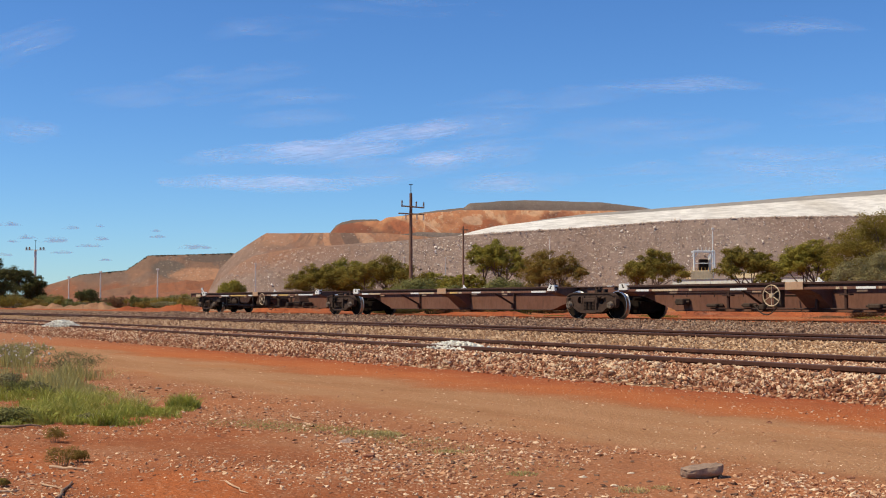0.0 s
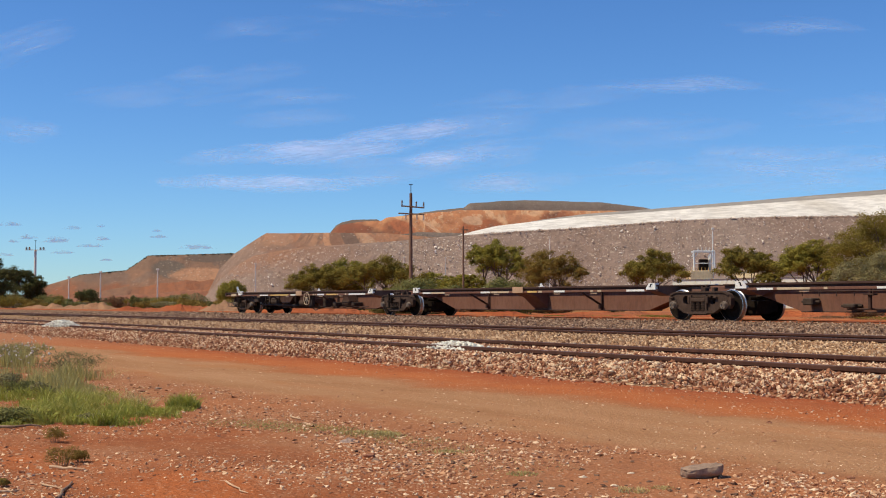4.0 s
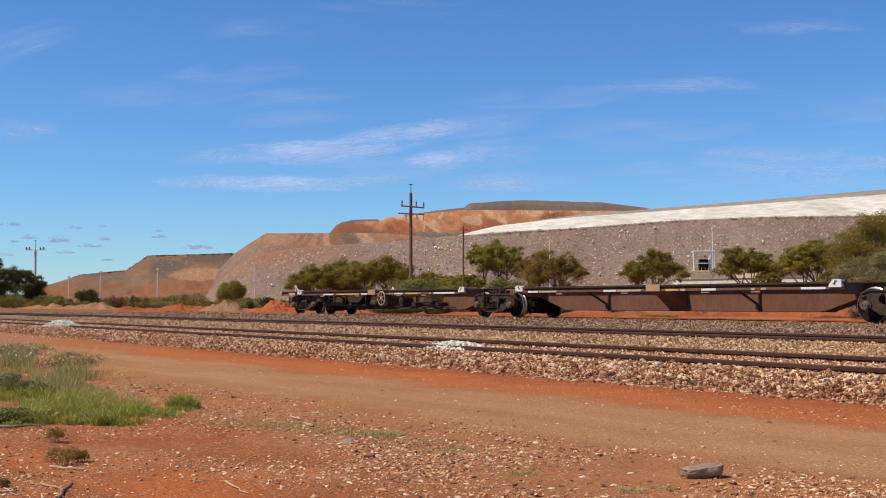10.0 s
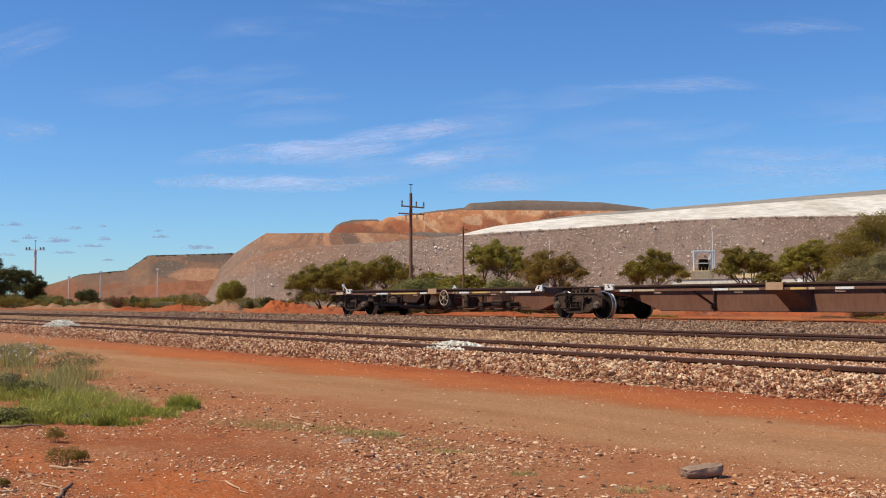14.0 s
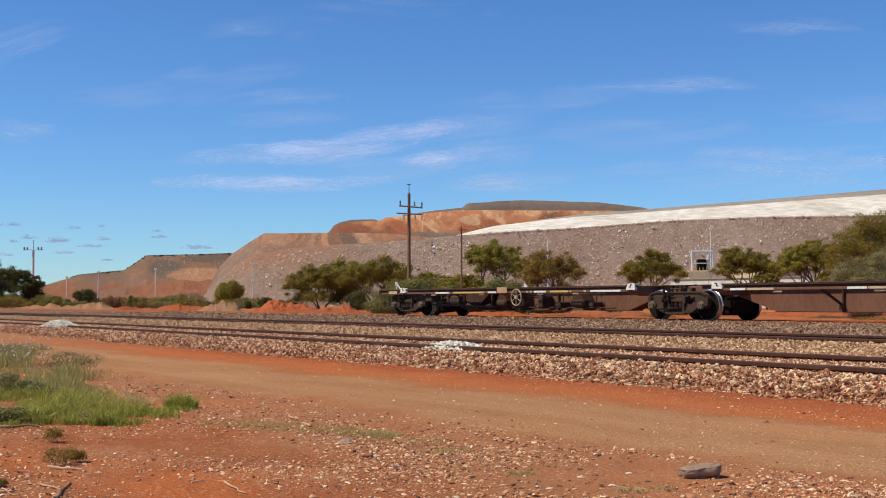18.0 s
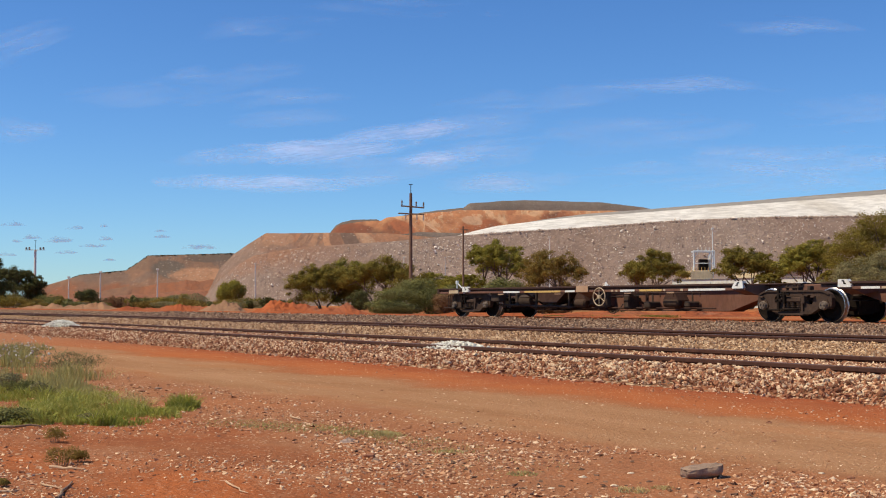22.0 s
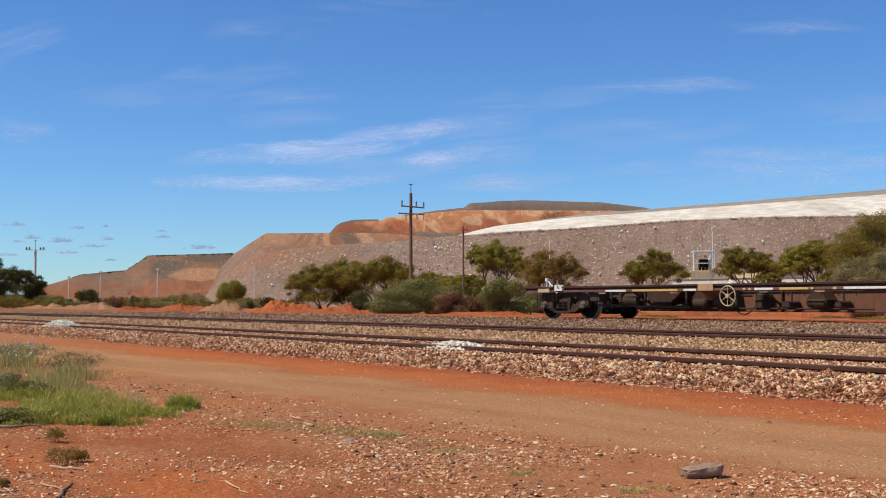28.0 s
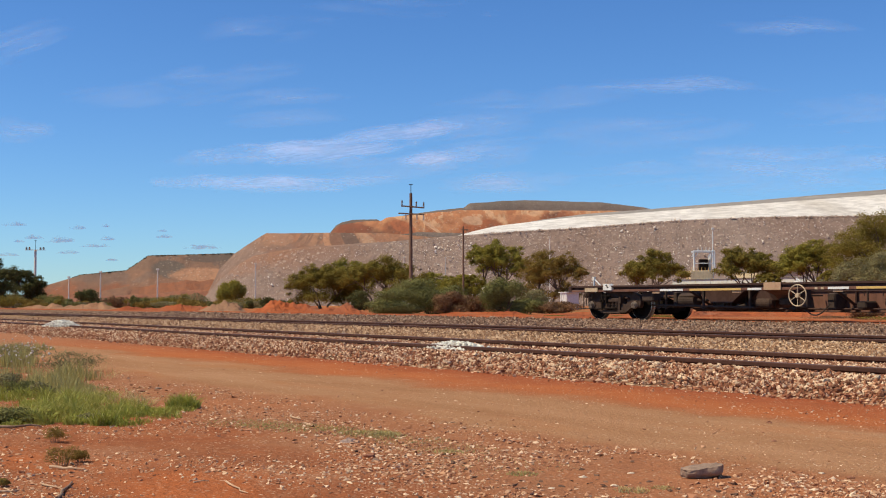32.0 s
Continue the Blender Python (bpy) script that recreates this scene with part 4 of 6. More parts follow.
def power_pole(u, depth, v_top, wood, label, arms, spike=0.6, r=0.15, name="power_pole", turn=None, lean=0.0, pin=1.0):
    base = spot(u, depth, 0.0)
    h = rise(v_top, depth)
    top = thing(name, base, label, "power pole", turn=math.degrees(math.atan2(RIGHT.y, RIGHT.x)) if turn is None else turn)
    bm = bmesh.new()
    rod(bm, (0, 0, -0.3), (lean, 0, h - spike), r, r * 0.72, 10)
    part("shaft", bm, wood, top)
    if spike:
        bm = bmesh.new()
        rod(bm, (lean, 0, h - spike - 0.5), (lean, 0, h), 0.04, 0.03, 6)
        rod(bm, (lean - 0.16, 0, h - 0.02), (lean + 0.16, 0, h - 0.02), 0.03, None, 6)
        part("top_spike", bm, BLACK_STEEL, top)
    for dz, x0, x1, pins, tilt, up_or_down in arms:
        z = h - dz
        bm = bmesh.new()
        rise_x = math.tan(radians(tilt))
        m = Matrix.Translation((lean, -r * 0.7 - 0.06, z)) @ Matrix.Rotation(radians(tilt), 4, "Y")
        box(bm, (x0, -0.05, -0.055), (x1, 0.05, 0.055), 0.012, m)
        arm = part("crossarm", bm, wood, top)
        for px in pins:
            bm = bmesh.new()
            zz = -rise_x * px
            for k in range(3):
                rod(bm, (px + lean, -r * 0.7 - 0.06, z + zz + up_or_down * (0.1 + 0.12 * k)), (px + lean, -r * 0.7 - 0.06, z + zz + up_or_down * (0.19 + 0.12 * k)), 0.075 * pin, 0.06 * pin, 8)
            rod(bm, (px + lean, -r * 0.7 - 0.06, z + zz), (px + lean, -r * 0.7 - 0.06, z + zz + up_or_down * 0.5), 0.02, None, 6)
            part("insulator", bm, PORCELAIN if up_or_down < 0 else POLE_WOOD, arm)
    return top


def thin_post(u, depth, v_top, label, material, r=0.09, head=False):
    top = thing("light_pole", spot(u, depth, 0), label, "pole", "thin posts below the dump", turn=math.degrees(math.atan2(RIGHT.y, RIGHT.x)))
    h = rise(v_top, depth)
    bm = bmesh.new()
    rod(bm, (0, 0, -0.3), (0, 0, h), r, r * 0.7, 8)
    part("post", bm, material, top)
    bm = bmesh.new()
    box(bm, (-r * 1.6, -r * 1.4, h - 0.25), (r * 1.6, r * 1.4, h + 0.05), 0.02)
    part("cap", bm, material, top)
    if head:
        bm = bmesh.new()
        rod(bm, (0, 0, h - 0.2), (0.9, 0, h + 0.1), 0.03, None, 6)
        box(bm, (0.7, -0.12, h + 0.02), (1.2, 0.12, h + 0.16), 0.03)
        part("lamp_arm", bm, material, top)
    return top


# ---- container wagons ----
WHEEL_R = 0.415


def frame_plate(bm, x, y0, y1):
    """The cast side frame: a plate with two oval openings and a window for the springs, rimmed with flanges."""
    outer = [(-1.05, 0.33), (-1.11, 0.42), (-1.12, 0.6), (-1.06, 0.7), (-0.93, 0.77), (-0.8, 0.79), (0.8, 0.79), (0.93, 0.77), (1.06, 0.7), (1.12, 0.6), (1.11, 0.42), (1.05, 0.33), (0.76, 0.34), (0.52, 0.2), (-0.52, 0.2), (-0.76, 0.34)]
    ovals = [[(k * 0.47 + 0.12 * math.cos(a), 0.55 + 0.125 * math.sin(a)) for a in [i * math.pi / 6 for i in range(12)]] for k in (-1, 1)]
    window = [(-0.25, 0.27), (0.25, 0.27), (0.24, 0.63), (-0.24, 0.63)]
    loops = [outer, window] + ovals
    fronts = []
    sub = bmesh.new()
    for loop in loops:
        vs = [sub.verts.new((x + p, y0, q)) for p, q in loop]
        fronts += [sub.edges.new((vs[i], vs[(i + 1) % len(vs)])) for i in range(len(vs))]
    bmesh.ops.triangle_fill(sub, use_beauty=True, edges=fronts)
    ext = bmesh.ops.extrude_face_region(sub, geom=sub.faces[:])
    bmesh.ops.translate(sub, verts=[e for e in ext["geom"] if isinstance(e, bmesh.types.BMVert)], vec=(0, y1 - y0, 0))
    bmesh.ops.recalc_face_normals(sub, faces=sub.faces)
    tmp = bpy.data.meshes.new("tmp")
    sub.to_mesh(tmp)
    sub.free()
    bm.from_mesh(tmp)
    bpy.data.meshes.remove(tmp)
    lip = 0.03 if y1 > 0 else -0.03
    prism(bm, [(x + p, q) for p, q in ((-0.8, 0.79), (0.8, 0.79), (0.8, 0.75), (-0.8, 0.75))], y1, y1 + lip)
    for k in (-1, 1):
        prism(bm, [(x + k * p, q) for p, q in ((0.8, 0.79), (0.93, 0.77), (1.06, 0.7), (1.035, 0.67), (0.91, 0.73), (0.8, 0.75))], y1, y1 + lip)
        prism(bm, [(x + k * p, q) for p, q in ((0.76, 0.34), (0.52, 0.2), (0.48, 0.225), (0.74, 0.38))], y1, y1 + lip)
        prism(bm, [(x + k * p, q) for p, q in ((0.25, 0.27), (0.31, 0.27), (0.3, 0.69), (0.24, 0.69))], y1, y1 + lip * 1.6)
        prism(bm, [(x + k * p, q) for p, q in ((0.78, 0.36), (1.03, 0.36), (1.07, 0.42), (1.0, 0.56), (0.83, 0.56), (0.76, 0.44))], y1, y1 + lip)


def bogie(parent, x, rigged=True):
    """A three-piece freight bogie: bolster, side frames, springs, axle caps and wheelsets."""
    bm = bmesh.new()
    box(bm, (x - 0.24, -0.95, 0.5), (x + 0.24, 0.95, 0.74), 0.03)
    box(bm, (x - 0.3, -0.3, 0.7), (x + 0.3, 0.3, 0.82), 0.03)
    b = part("bogie", bm, BOGIE_STEEL, parent, "weathered three-piece freight bogie")
    for s in (-1, 1):
        bm = bmesh.new()
        y0, y1 = s * 0.93, s * 1.07
        frame_plate(bm, x, y0, y1)
        prism(bm, [(x - 0.5, 0.2), (x + 0.5, 0.2), (x + 0.42, 0.27), (x - 0.42, 0.27)], s * 0.88, s * 1.12)
        bmesh.ops.recalc_face_normals(bm, faces=bm.faces)
        part("side_frame", bm, BOGIE_STEEL, b)
        for k in (-0.19, -0.01, 0.17):
            bm = bmesh.new()
            for i in range(6):
                bmesh.ops.create_cone(bm, cap_ends=True, segments=10, radius1=0.075, radius2=0.075, depth=0.022, matrix=Matrix.Translation((x + k, s * 1.06, 0.26 + i * 0.043)))
            rod(bm, (x + k, s * 1.06, 0.22), (x + k, s * 1.06, 0.52), 0.042, None, 8)
            part("spring", bm, BOGIE_STEEL, b)
        bm = bmesh.new()
        box(bm, (x - 0.36, s * 1.06 - 0.12, 0.17), (x + 0.36, s * 1.06 + 0.12, 0.215), 0.012)
        part("spring_plank", bm, BOGIE_STEEL, b)
        if rigged:
            # brake levers and rods outside the frame
            bm = bmesh.new()
            rod(bm, (x - 0.72, s * 1.16, 0.3), (x + 0.2, s * 1.16, 0.33), 0.022, None, 8)
            box(bm, (x - 0.42, s * 1.17 - 0.03, 0.28), (x - 0.35, s * 1.17 + 0.03, 0.84), 0.012)
            box(bm, (x - 0.24, s * 1.17 - 0.03, 0.46), (x - 0.18, s * 1.17 + 0.03, 0.74), 0.012)
            rod(bm, (x - 0.38, s * 1.17, 0.7), (x - 0.05, s * 1.17, 0.68), 0.022, None, 8)
            box(bm, (x - 0.48, s * 1.15 - 0.05, 0.5), (x - 0.3, s * 1.15 + 0.05, 0.58), 0.015)
            part("brake_lever", bm, BLACK_STEEL, b)
            bm = bmesh.new()
            box(bm, (x - 0.3, s * 0.98 - 0.05, 0.84), (x + 0.12, s * 0.98 + 0.05, 0.88), 0.01)
            for q in (-0.26, -0.08, 0.08):
                box(bm, (x + q - 0.02, s * 0.98 - 0.04, 0.77), (x + q + 0.02, s * 0.98 + 0.04, 0.92), 0.006)
            part("brake_bracket", bm, BOGIE_STEEL, b)
        for k in (-0.97, 0.6):
            bm = bmesh.new()
            box(bm, (x + k - 0.06, s * 1.09 - 0.05, 0.6), (x + k + 0.06, s * 1.09 + 0.05, 0.65), 0.012)
            part("casting_pad", bm, BOGIE_STEEL, b)
        for k in (-0.33, 0.33):
            bm = bmesh.new()
            box(bm, (x + k - 0.035, s * 1.1 - 0.04, 0.46), (x + k + 0.035, s * 1.1 + 0.04, 0.66), 0.012)
            part("guide_lug", bm, BOGIE_STEEL, b)
        for k in (-0.16, 0.16):
            bm = bmesh.new()
            box(bm, (x + k - 0.045, s * 0.62 - 0.08, 0.72), (x + k + 0.045, s * 0.62 + 0.08, 0.9), 0.012)
            part("side_bearer", bm, BOGIE_STEEL, b)
        bm = bmesh.new()
        box(bm, (x - 0.26, s * 1.0 - 0.13, 0.5), (x + 0.26, s * 1.0 + 0.13, 0.62), 0.02)
        part("bolster_end", bm, BOGIE_STEEL, b)
        for k in (-0.915, 0.915):
            bm = bmesh.new()
            box(bm, (x + k - 0.1, min(s * 0.92, s * 1.06), 0.36), (x + k + 0.1, max(s * 0.92, s * 1.06), 0.52), 0.03)
            lathe_y = s * 1.12
            rod(bm, (x + k, lathe_y - s * 0.02, WHEEL_R), (x + k, lathe_y + s * 0.05, WHEEL_R), 0.115, 0.095, 14)
            for i in range(3):
                a = i * 2.094 + 0.4
                rod(bm, (x + k + 0.055 * math.cos(a), lathe_y + s * 0.04, WHEEL_R + 0.055 * math.sin(a)), (x + k + 0.055 * math.cos(a), lathe_y + s * 0.075, WHEEL_R + 0.055 * math.sin(a)), 0.02, None, 6)
            part("axle_box", bm, metal_cap, b, "grey greasy axle cap")
    bm = bmesh.new()
    for k in (-1, 1):
        rod(bm, (x + k * 0.45, -0.9, 0.36), (x + k * 0.45, 0.9, 0.36), 0.05, None, 8)
        for s in (-0.75, 0.75):
            box(bm, (x + k * 0.47 - 0.05, s - 0.08, 0.3), (x + k * 0.47 + 0.05, s + 0.08, 0.58), 0.02)
    part("brake_beam", bm, BLACK_STEEL, b)
    # added black blocks and rods that stand in for the shade between the wheels
    for k in (-1, 1):
        bm = bmesh.new()
        prism(bm, [(x + k * 0.55, 0.2), (x + k * 0.95, 0.14), (x + k * 1.3, 0.2), (x + k * 1.36, 0.52), (x + k * 0.6, 0.58)], -0.3, 0.3)
        rod(bm, (x + k * 1.2, -0.62, 0.34), (x + k * 1.2, 0.62, 0.34), 0.06, None, 8)
        rod(bm, (x + k * 1.25, -0.5, 0.6), (x + k * 1.25, 0.5, 0.6), 0.05, None, 8)
        box(bm, (x + k * 1.22 - 0.04, 0.34, 0.24), (x + k * 1.22 + 0.04, 0.6, 0.72), 0.015)
        part("brake_rigging", bm, BLACK_STEEL, b)
    sets = []
    for k in (-0.915, 0.915):
        bm = bmesh.new()
        rod(bm, (0, -1.08, 0), (0, 1.08, 0), 0.075, None, 12)
        for s in (-1, 1):
            prof = [(0.1, 0.66), (0.14, 0.67), (0.17, 0.73), (0.33, 0.75), (0.365, 0.715), (0.45, 0.712), (0.455, 0.735), (0.432, 0.75), (0.425, 0.84), (0.413, 0.843), (0.365, 0.845), (0.34, 0.79), (0.17, 0.8), (0.13, 0.85), (0.1, 0.85)]
            sub = bmesh.new()
            lathe(sub, [(r * 0.965, s * y) for r, y in prof], 40)
            tmp = bpy.data.meshes.new("tmp")
            sub.to_mesh(tmp)
            sub.free()
            bm.from_mesh(tmp)
            bpy.data.meshes.remove(tmp)
        for f in bm.faces:
            c = f.calc_center_median()
            rr = math.hypot(c.x, c.z)
            if rr > 0.4 and abs(c.y) > 0.6:
                f.material_index = 1
        w = part("wheelset", bm, BLACK_STEEL, b, "steel wheelset with bright worn tyres")
        w.data.materials.append(BRIGHT_STEEL)
        w.location = (x + k, 0, WHEEL_R)
        sets.append(w)
    return sets


metal_cap = metal_paint("axle_cap", (0.2, 0.155, 0.12), (0.09, 0.06, 0.045), 0.6, 0.2, 8)


def brake_wheel(parent, x):
    y = -1.3
    bm = bmesh.new()
    ring(bm, (x, y, 0.66), 0.26, 0.0155, seg=30, sec=8)
    for i in range(6):
        a = i * math.pi / 3 + 0.52
        rod(bm, (x + 0.05 * math.cos(a), y, 0.66 + 0.05 * math.sin(a)), (x + 0.255 * math.cos(a), y, 0.66 + 0.255 * math.sin(a)), 0.0105, None, 6)
    rod(bm, (x, y - 0.03, 0.66), (x, y + 0.04, 0.66), 0.055, None, 12)
    wheel = part("brake_wheel", bm, CREAM_PAINT, parent, "cream-painted six-spoked brake wheel")
    bm = bmesh.new()
    rod(bm, (x, y + 0.04, 0.66), (x, -0.35, 0.66), 0.022, None, 8)
    box(bm, (x - 0.1, -1.12, 0.36), (x + 0.14, -0.95, 0.86), 0.02)
    part("gear_case", bm, DUSTY_STEEL, wheel)
    return wheel


def wagon(name, x_world, label, left_end, right_end, strips, wheel_x=None, gear=False):
    """A skeletal container wagon on a deep centre sill. Local x runs along the train from the middle of the deck, z from the rail."""
    top = thing(name, (x_world, TRAIN_Y, RAIL_Z), label, "container wagon", "wagons of the train")

    def lower(end, s):
        return [(s * 7.5, 0.78), (s * 6.5, 0.76), (s * 4.95, 0.27)] if end == "joint" else [(s * 7.35, 0.74), (s * 4.9, 0.74), (s * 3.5, 0.27)]
    outline = lower(left_end, -1) + lower(right_end, 1)[::-1] + [(7.4, 0.95), (-7.4, 0.95)]
    bm = bmesh.new()
    prism(bm, outline, -0.26, 0.26)
    sill = part("centre_sill", bm, BROWN, top, "deep rust-brown centre sill")
    bm = bmesh.new()
    box(bm, (-7.4, -0.42, 0.95), (7.4, 0.42, 0.985), 0.006)
    part("top_flange", bm, DARK_BROWN, sill)
    bm = bmesh.new()
    a = 4.9 if left_end == "joint" else 3.45
    b2 = 4.9 if right_end == "joint" else 3.45
    box(bm, (-a, -0.33, 0.245), (b2, 0.33, 0.27), 0.006)
    part("bottom_flange", bm, DARK_BROWN, sill)
    # side sills: a dark upper angle and the lower bar that carries the strips
    ends = {-1: 6.25 if left_end == "joint" else 7.66, 1: 6.25 if right_end == "joint" else 7.66}
    for s in (-1, 1):
        bm = bmesh.new()
        box(bm, (-ends[-1], s * 1.19 - 0.045, 0.93), (ends[1], s * 1.19 + 0.045, 0.985), 0.006)
        box(bm, (-ends[-1], s * 1.165 - 0.012, 0.86), (ends[1], s * 1.165 + 0.012, 0.93), 0.0)
        bar = part("side_sill", bm, DARK_BROWN, top)
        bm = bmesh.new()
        box(bm, (-ends[-1], s * 1.2 - 0.035, 0.8), (ends[1], s * 1.2 + 0.035, 0.866), 0.006)
        part("side_rail", bm, BROWN, bar)
        for x0, x1, colour in strips:
            bm = bmesh.new()
            box(bm, (x0, s * 1.24 - 0.004, 0.806), (x1, s * 1.24 + 0.004, 0.861), 0.0)
            part("reflector_strip", bm, {"w": WHITE_PAINT, "y": YELLOW_STRIP, "c": CREAM_PAINT}[colour], bar, {"w": "white reflective strip", "y": "yellow reflective strip", "c": "faded cream strip"}[colour])
    # outriggers that carry the container locks
    for x, half in ((-6.035, 0.2), (0.0, 0.36), (6.035, 0.2)):
        for s in (-1, 1):
            bm = bmesh.new()
            verts = []
            for xx in (x - half, x + half):
                verts.append([bm.verts.new((xx, s * y, z)) for y, z in ((0.26, 0.94), (1.16, 0.94), (1.16, 0.8), (0.75, 0.68), (0.26, 0.3 if x == 0 else 0.76))])
            bm.faces.new(verts[0]), bm.faces.new(verts[1][::-1])
            for i in range(5):
                bm.faces.new((verts[0][i], verts[0][(i + 1) % 5], verts[1][(i + 1) % 5], verts[1][i]))
            bmesh.ops.recalc_face_normals(bm, faces=bm.faces)
            rig = part("outrigger", bm, BROWN, top)
            bm = bmesh.new()
            if x == 0.0:
                box(bm, (-0.27, s * 1.26 - 0.012, 0.8), (0.27, s * 1.26 + 0.012, 0.99), 0.006)
                part("end_plate", bm, TAN_PLATE, rig, "tan steel end plate")
            else:
                e = 1 if x > 0 else -1
                sub = [(x - 0.18, 0.85), (x + 0.18, 0.85), (x + 0.18, 0.9), (x + (0.17 if e > 0 else 0.07), 1.035), (x - (0.07 if e > 0 else 0.17), 1.035), (x - 0.18, 0.9)]
                prism(bm, sub, s * 1.13, s * 1.27)
                lock = part("container_lock", bm, WHITE_PAINT, rig, "white-painted corner container lock")
                bm = bmesh.new()
                box(bm, (x - 0.035 - 0.02 * e, s * 1.275 - 0.006, 0.92), (x + 0.035 - 0.02 * e, s * 1.275 + 0.006, 0.945), 0.004)
                box(bm, (x - 0.02, s * 1.275 - 0.006, 0.945), (x + 0.015, s * 1.275 + 0.006, 0.985), 0.004)
                box(bm, (x - 0.035 + 0.03 * e, s * 1.275 - 0.006, 0.985), (x + 0.035 + 0.03 * e, s * 1.275 + 0.006, 1.01), 0.004)
                part("lock_slot", bm, BLACK_STEEL, lock)
    bm = bmesh.new()
    box(bm, (-0.09, -0.34, 0.985), (0.09, -0.2, 1.02), 0.008)
    rod(bm, (-0.03, -0.27, 1.01), (-0.03, -0.27, 1.12), 0.04, 0.03, 8)
    rod(bm, (-0.03, -0.27, 1.1), (0.07, -0.27, 1.02), 0.018, None, 6)
    part("lock_lever", bm, WHITE_PAINT, top, "pale grey lock lever on the centre sill")
    for x in ((-2.85, 2.95) if not gear else (gear * -2.9, gear * 1.75)):
        for s in (-1, 1):
            bm = bmesh.new()
            rod(bm, (x, s * 1.16, 0.82), (x, s * 0.3, 0.4), 0.035, None, 8)
            rod(bm, (x, s * 0.31, 0.26), (x, s * 0.31, 0.84), 0.03, None, 8)
            box(bm, (x - 0.06, s * 0.36 - 0.05, 0.3), (x + 0.06, s * 0.36 + 0.05, 0.42), 0.01)
            part("strut", bm, DARK_BROWN, top)
    for x in (-4.1, -1.2, 3.6, 1.9):
        bm = bmesh.new()
        box(bm, (x - 0.14, -1.215, 0.745), (x + 0.14, -1.195, 0.798), 0.0)
        part("data_plate", bm, TAN_PLATE, top, "small tan plate with worn lettering bars")
    for e, kind in ((-1, left_end), (1, right_end)):
        bm = bmesh.new()
        if kind == "joint":
            # the right-hand wagon's casting laps over the shared pivot
            tip = 7.2 if e > 0 else 8.05
            box(bm, (min(e * 6.7, e * tip), -0.36, 0.76), (max(e * 6.7, e * tip), 0.36, 0.945), 0.02)
            casting = part("joint_casting", bm, BROWN, top)
            bm = bmesh.new()
            box(bm, (e * (tip - 0.05) - 0.04, -0.42, 0.74), (e * (tip - 0.05) + 0.04, 0.42, 0.985), 0.012)
            part("end_flange", bm, DARK_BROWN, casting)
        else:
            box(bm, (e * 7.72 - 0.06, -1.25, 0.8), (e * 7.72 + 0.06, 1.25, 0.98), 0.01)
            box(bm, (min(e * 7.3, e * 7.72), -0.5, 0.78), (max(e * 7.3, e * 7.72), 0.5, 0.95), 0.01)
            beam = part("headstock", bm, DARK_BROWN, top)
            bm = bmesh.new()
            box(bm, (e * 7.9 - 0.25, -0.1, 0.68), (e * 7.9 + 0.25, 0.1, 0.88), 0.03)
            box(bm, (e * 8.2 - 0.12, -0.2, 0.64), (e * 8.2 + 0.12, 0.14, 0.92), 0.05)
            part("coupler", bm, BOGIE_STEEL, beam)
            bm = bmesh.new()
            box(bm, (e * 6.75 - 0.28, -1.262, 0.81), (e * 6.75 + 0.28, -1.246, 0.92))
            part("end_strip", bm, CREAM_PAINT, beam, "cream painted end strip")
            bm = bmesh.new()
            rod(bm, (e * 6.9, -1.0, 0.98), (e * 6.9, -1.0, 1.26), 0.025, None, 8)
            rod(bm, (e * 6.9, -1.0, 1.2), (e * 6.9 - e * 0.28, -1.0, 1.0), 0.02, None, 6)
            box(bm, (e * 6.9 - 0.045, -1.04, 1.14), (e * 6.9 + 0.045, -0.96, 1.26), 0.01)
            part("marker_lamp", bm, WHITE_PAINT, beam, "white tail marker lamp bracket")
            bm = bmesh.new()
            for i in range(4):
                rod(bm, (e * (7.2 - 0.12 * i), -1.15, 0.3 + 0.1 * i), (e * (7.2 - 0.12 * i), -1.15, 0.75), 0.016, None, 6)
            box(bm, (e * 7.05 - 0.3, -1.25, 0.3), (e * 7.05 + 0.3, -1.0, 0.33))
            part("step", bm, DUSTY_STEEL, beam)
    if wheel_x is not None:
        brake_wheel(top, wheel_x)
    if gear:
        g = 1 if gear > 0 else -1
        if g > 0:
            bm = bmesh.new()
            rod(bm, (-3.75, -0.62, 0.56), (-3.1, -0.62, 0.56), 0.19, None, 18)
            rod(bm, (-3.1, -0.62, 0.56), (-2.7, -0.62, 0.56), 0.045, None, 10)
            box(bm, (-3.8, -0.85, 0.36), (-3.68, -0.3, 0.78), 0.02)
            cylinder = part("brake_cylinder", bm, DUSTY_STEEL, top, "black brake cylinder with push rod")
            for k in (-4.35, -4.05, -2.65, -1.05, 0.35):
                bm = bmesh.new()
                box(bm, (k - 0.03, -0.9, 0.3), (k + 0.03, -0.84, 0.84), 0.006)
                box(bm, (k - 0.12, -0.9, 0.34), (k + 0.12, -0.3, 0.37), 0.006)
                part("hanger", bm, DUSTY_STEEL, top)
            bm = bmesh.new()
            rod(bm, (-4.6, -0.88, 0.42), (-0.9, -0.88, 0.36), 0.028, None, 8)
            rod(bm, (-4.8, -0.7, 0.62), (-2.9, -0.8, 0.68), 0.03, None, 8)
            part("pull_rod", bm, DUSTY_STEEL, cylinder)
            bm = bmesh.new()
            box(bm, (-4.75, -1.14, 0.52), (-4.3, -0.8, 0.8), 0.03)
            part("equipment_box", bm, DUSTY_STEEL, top)
            bm = bmesh.new()
            box(bm, (-0.2, -0.8, 0.42), (0.18, -0.3, 0.6), 0.03)
            part("equipment_box", bm, DUSTY_STEEL, top)
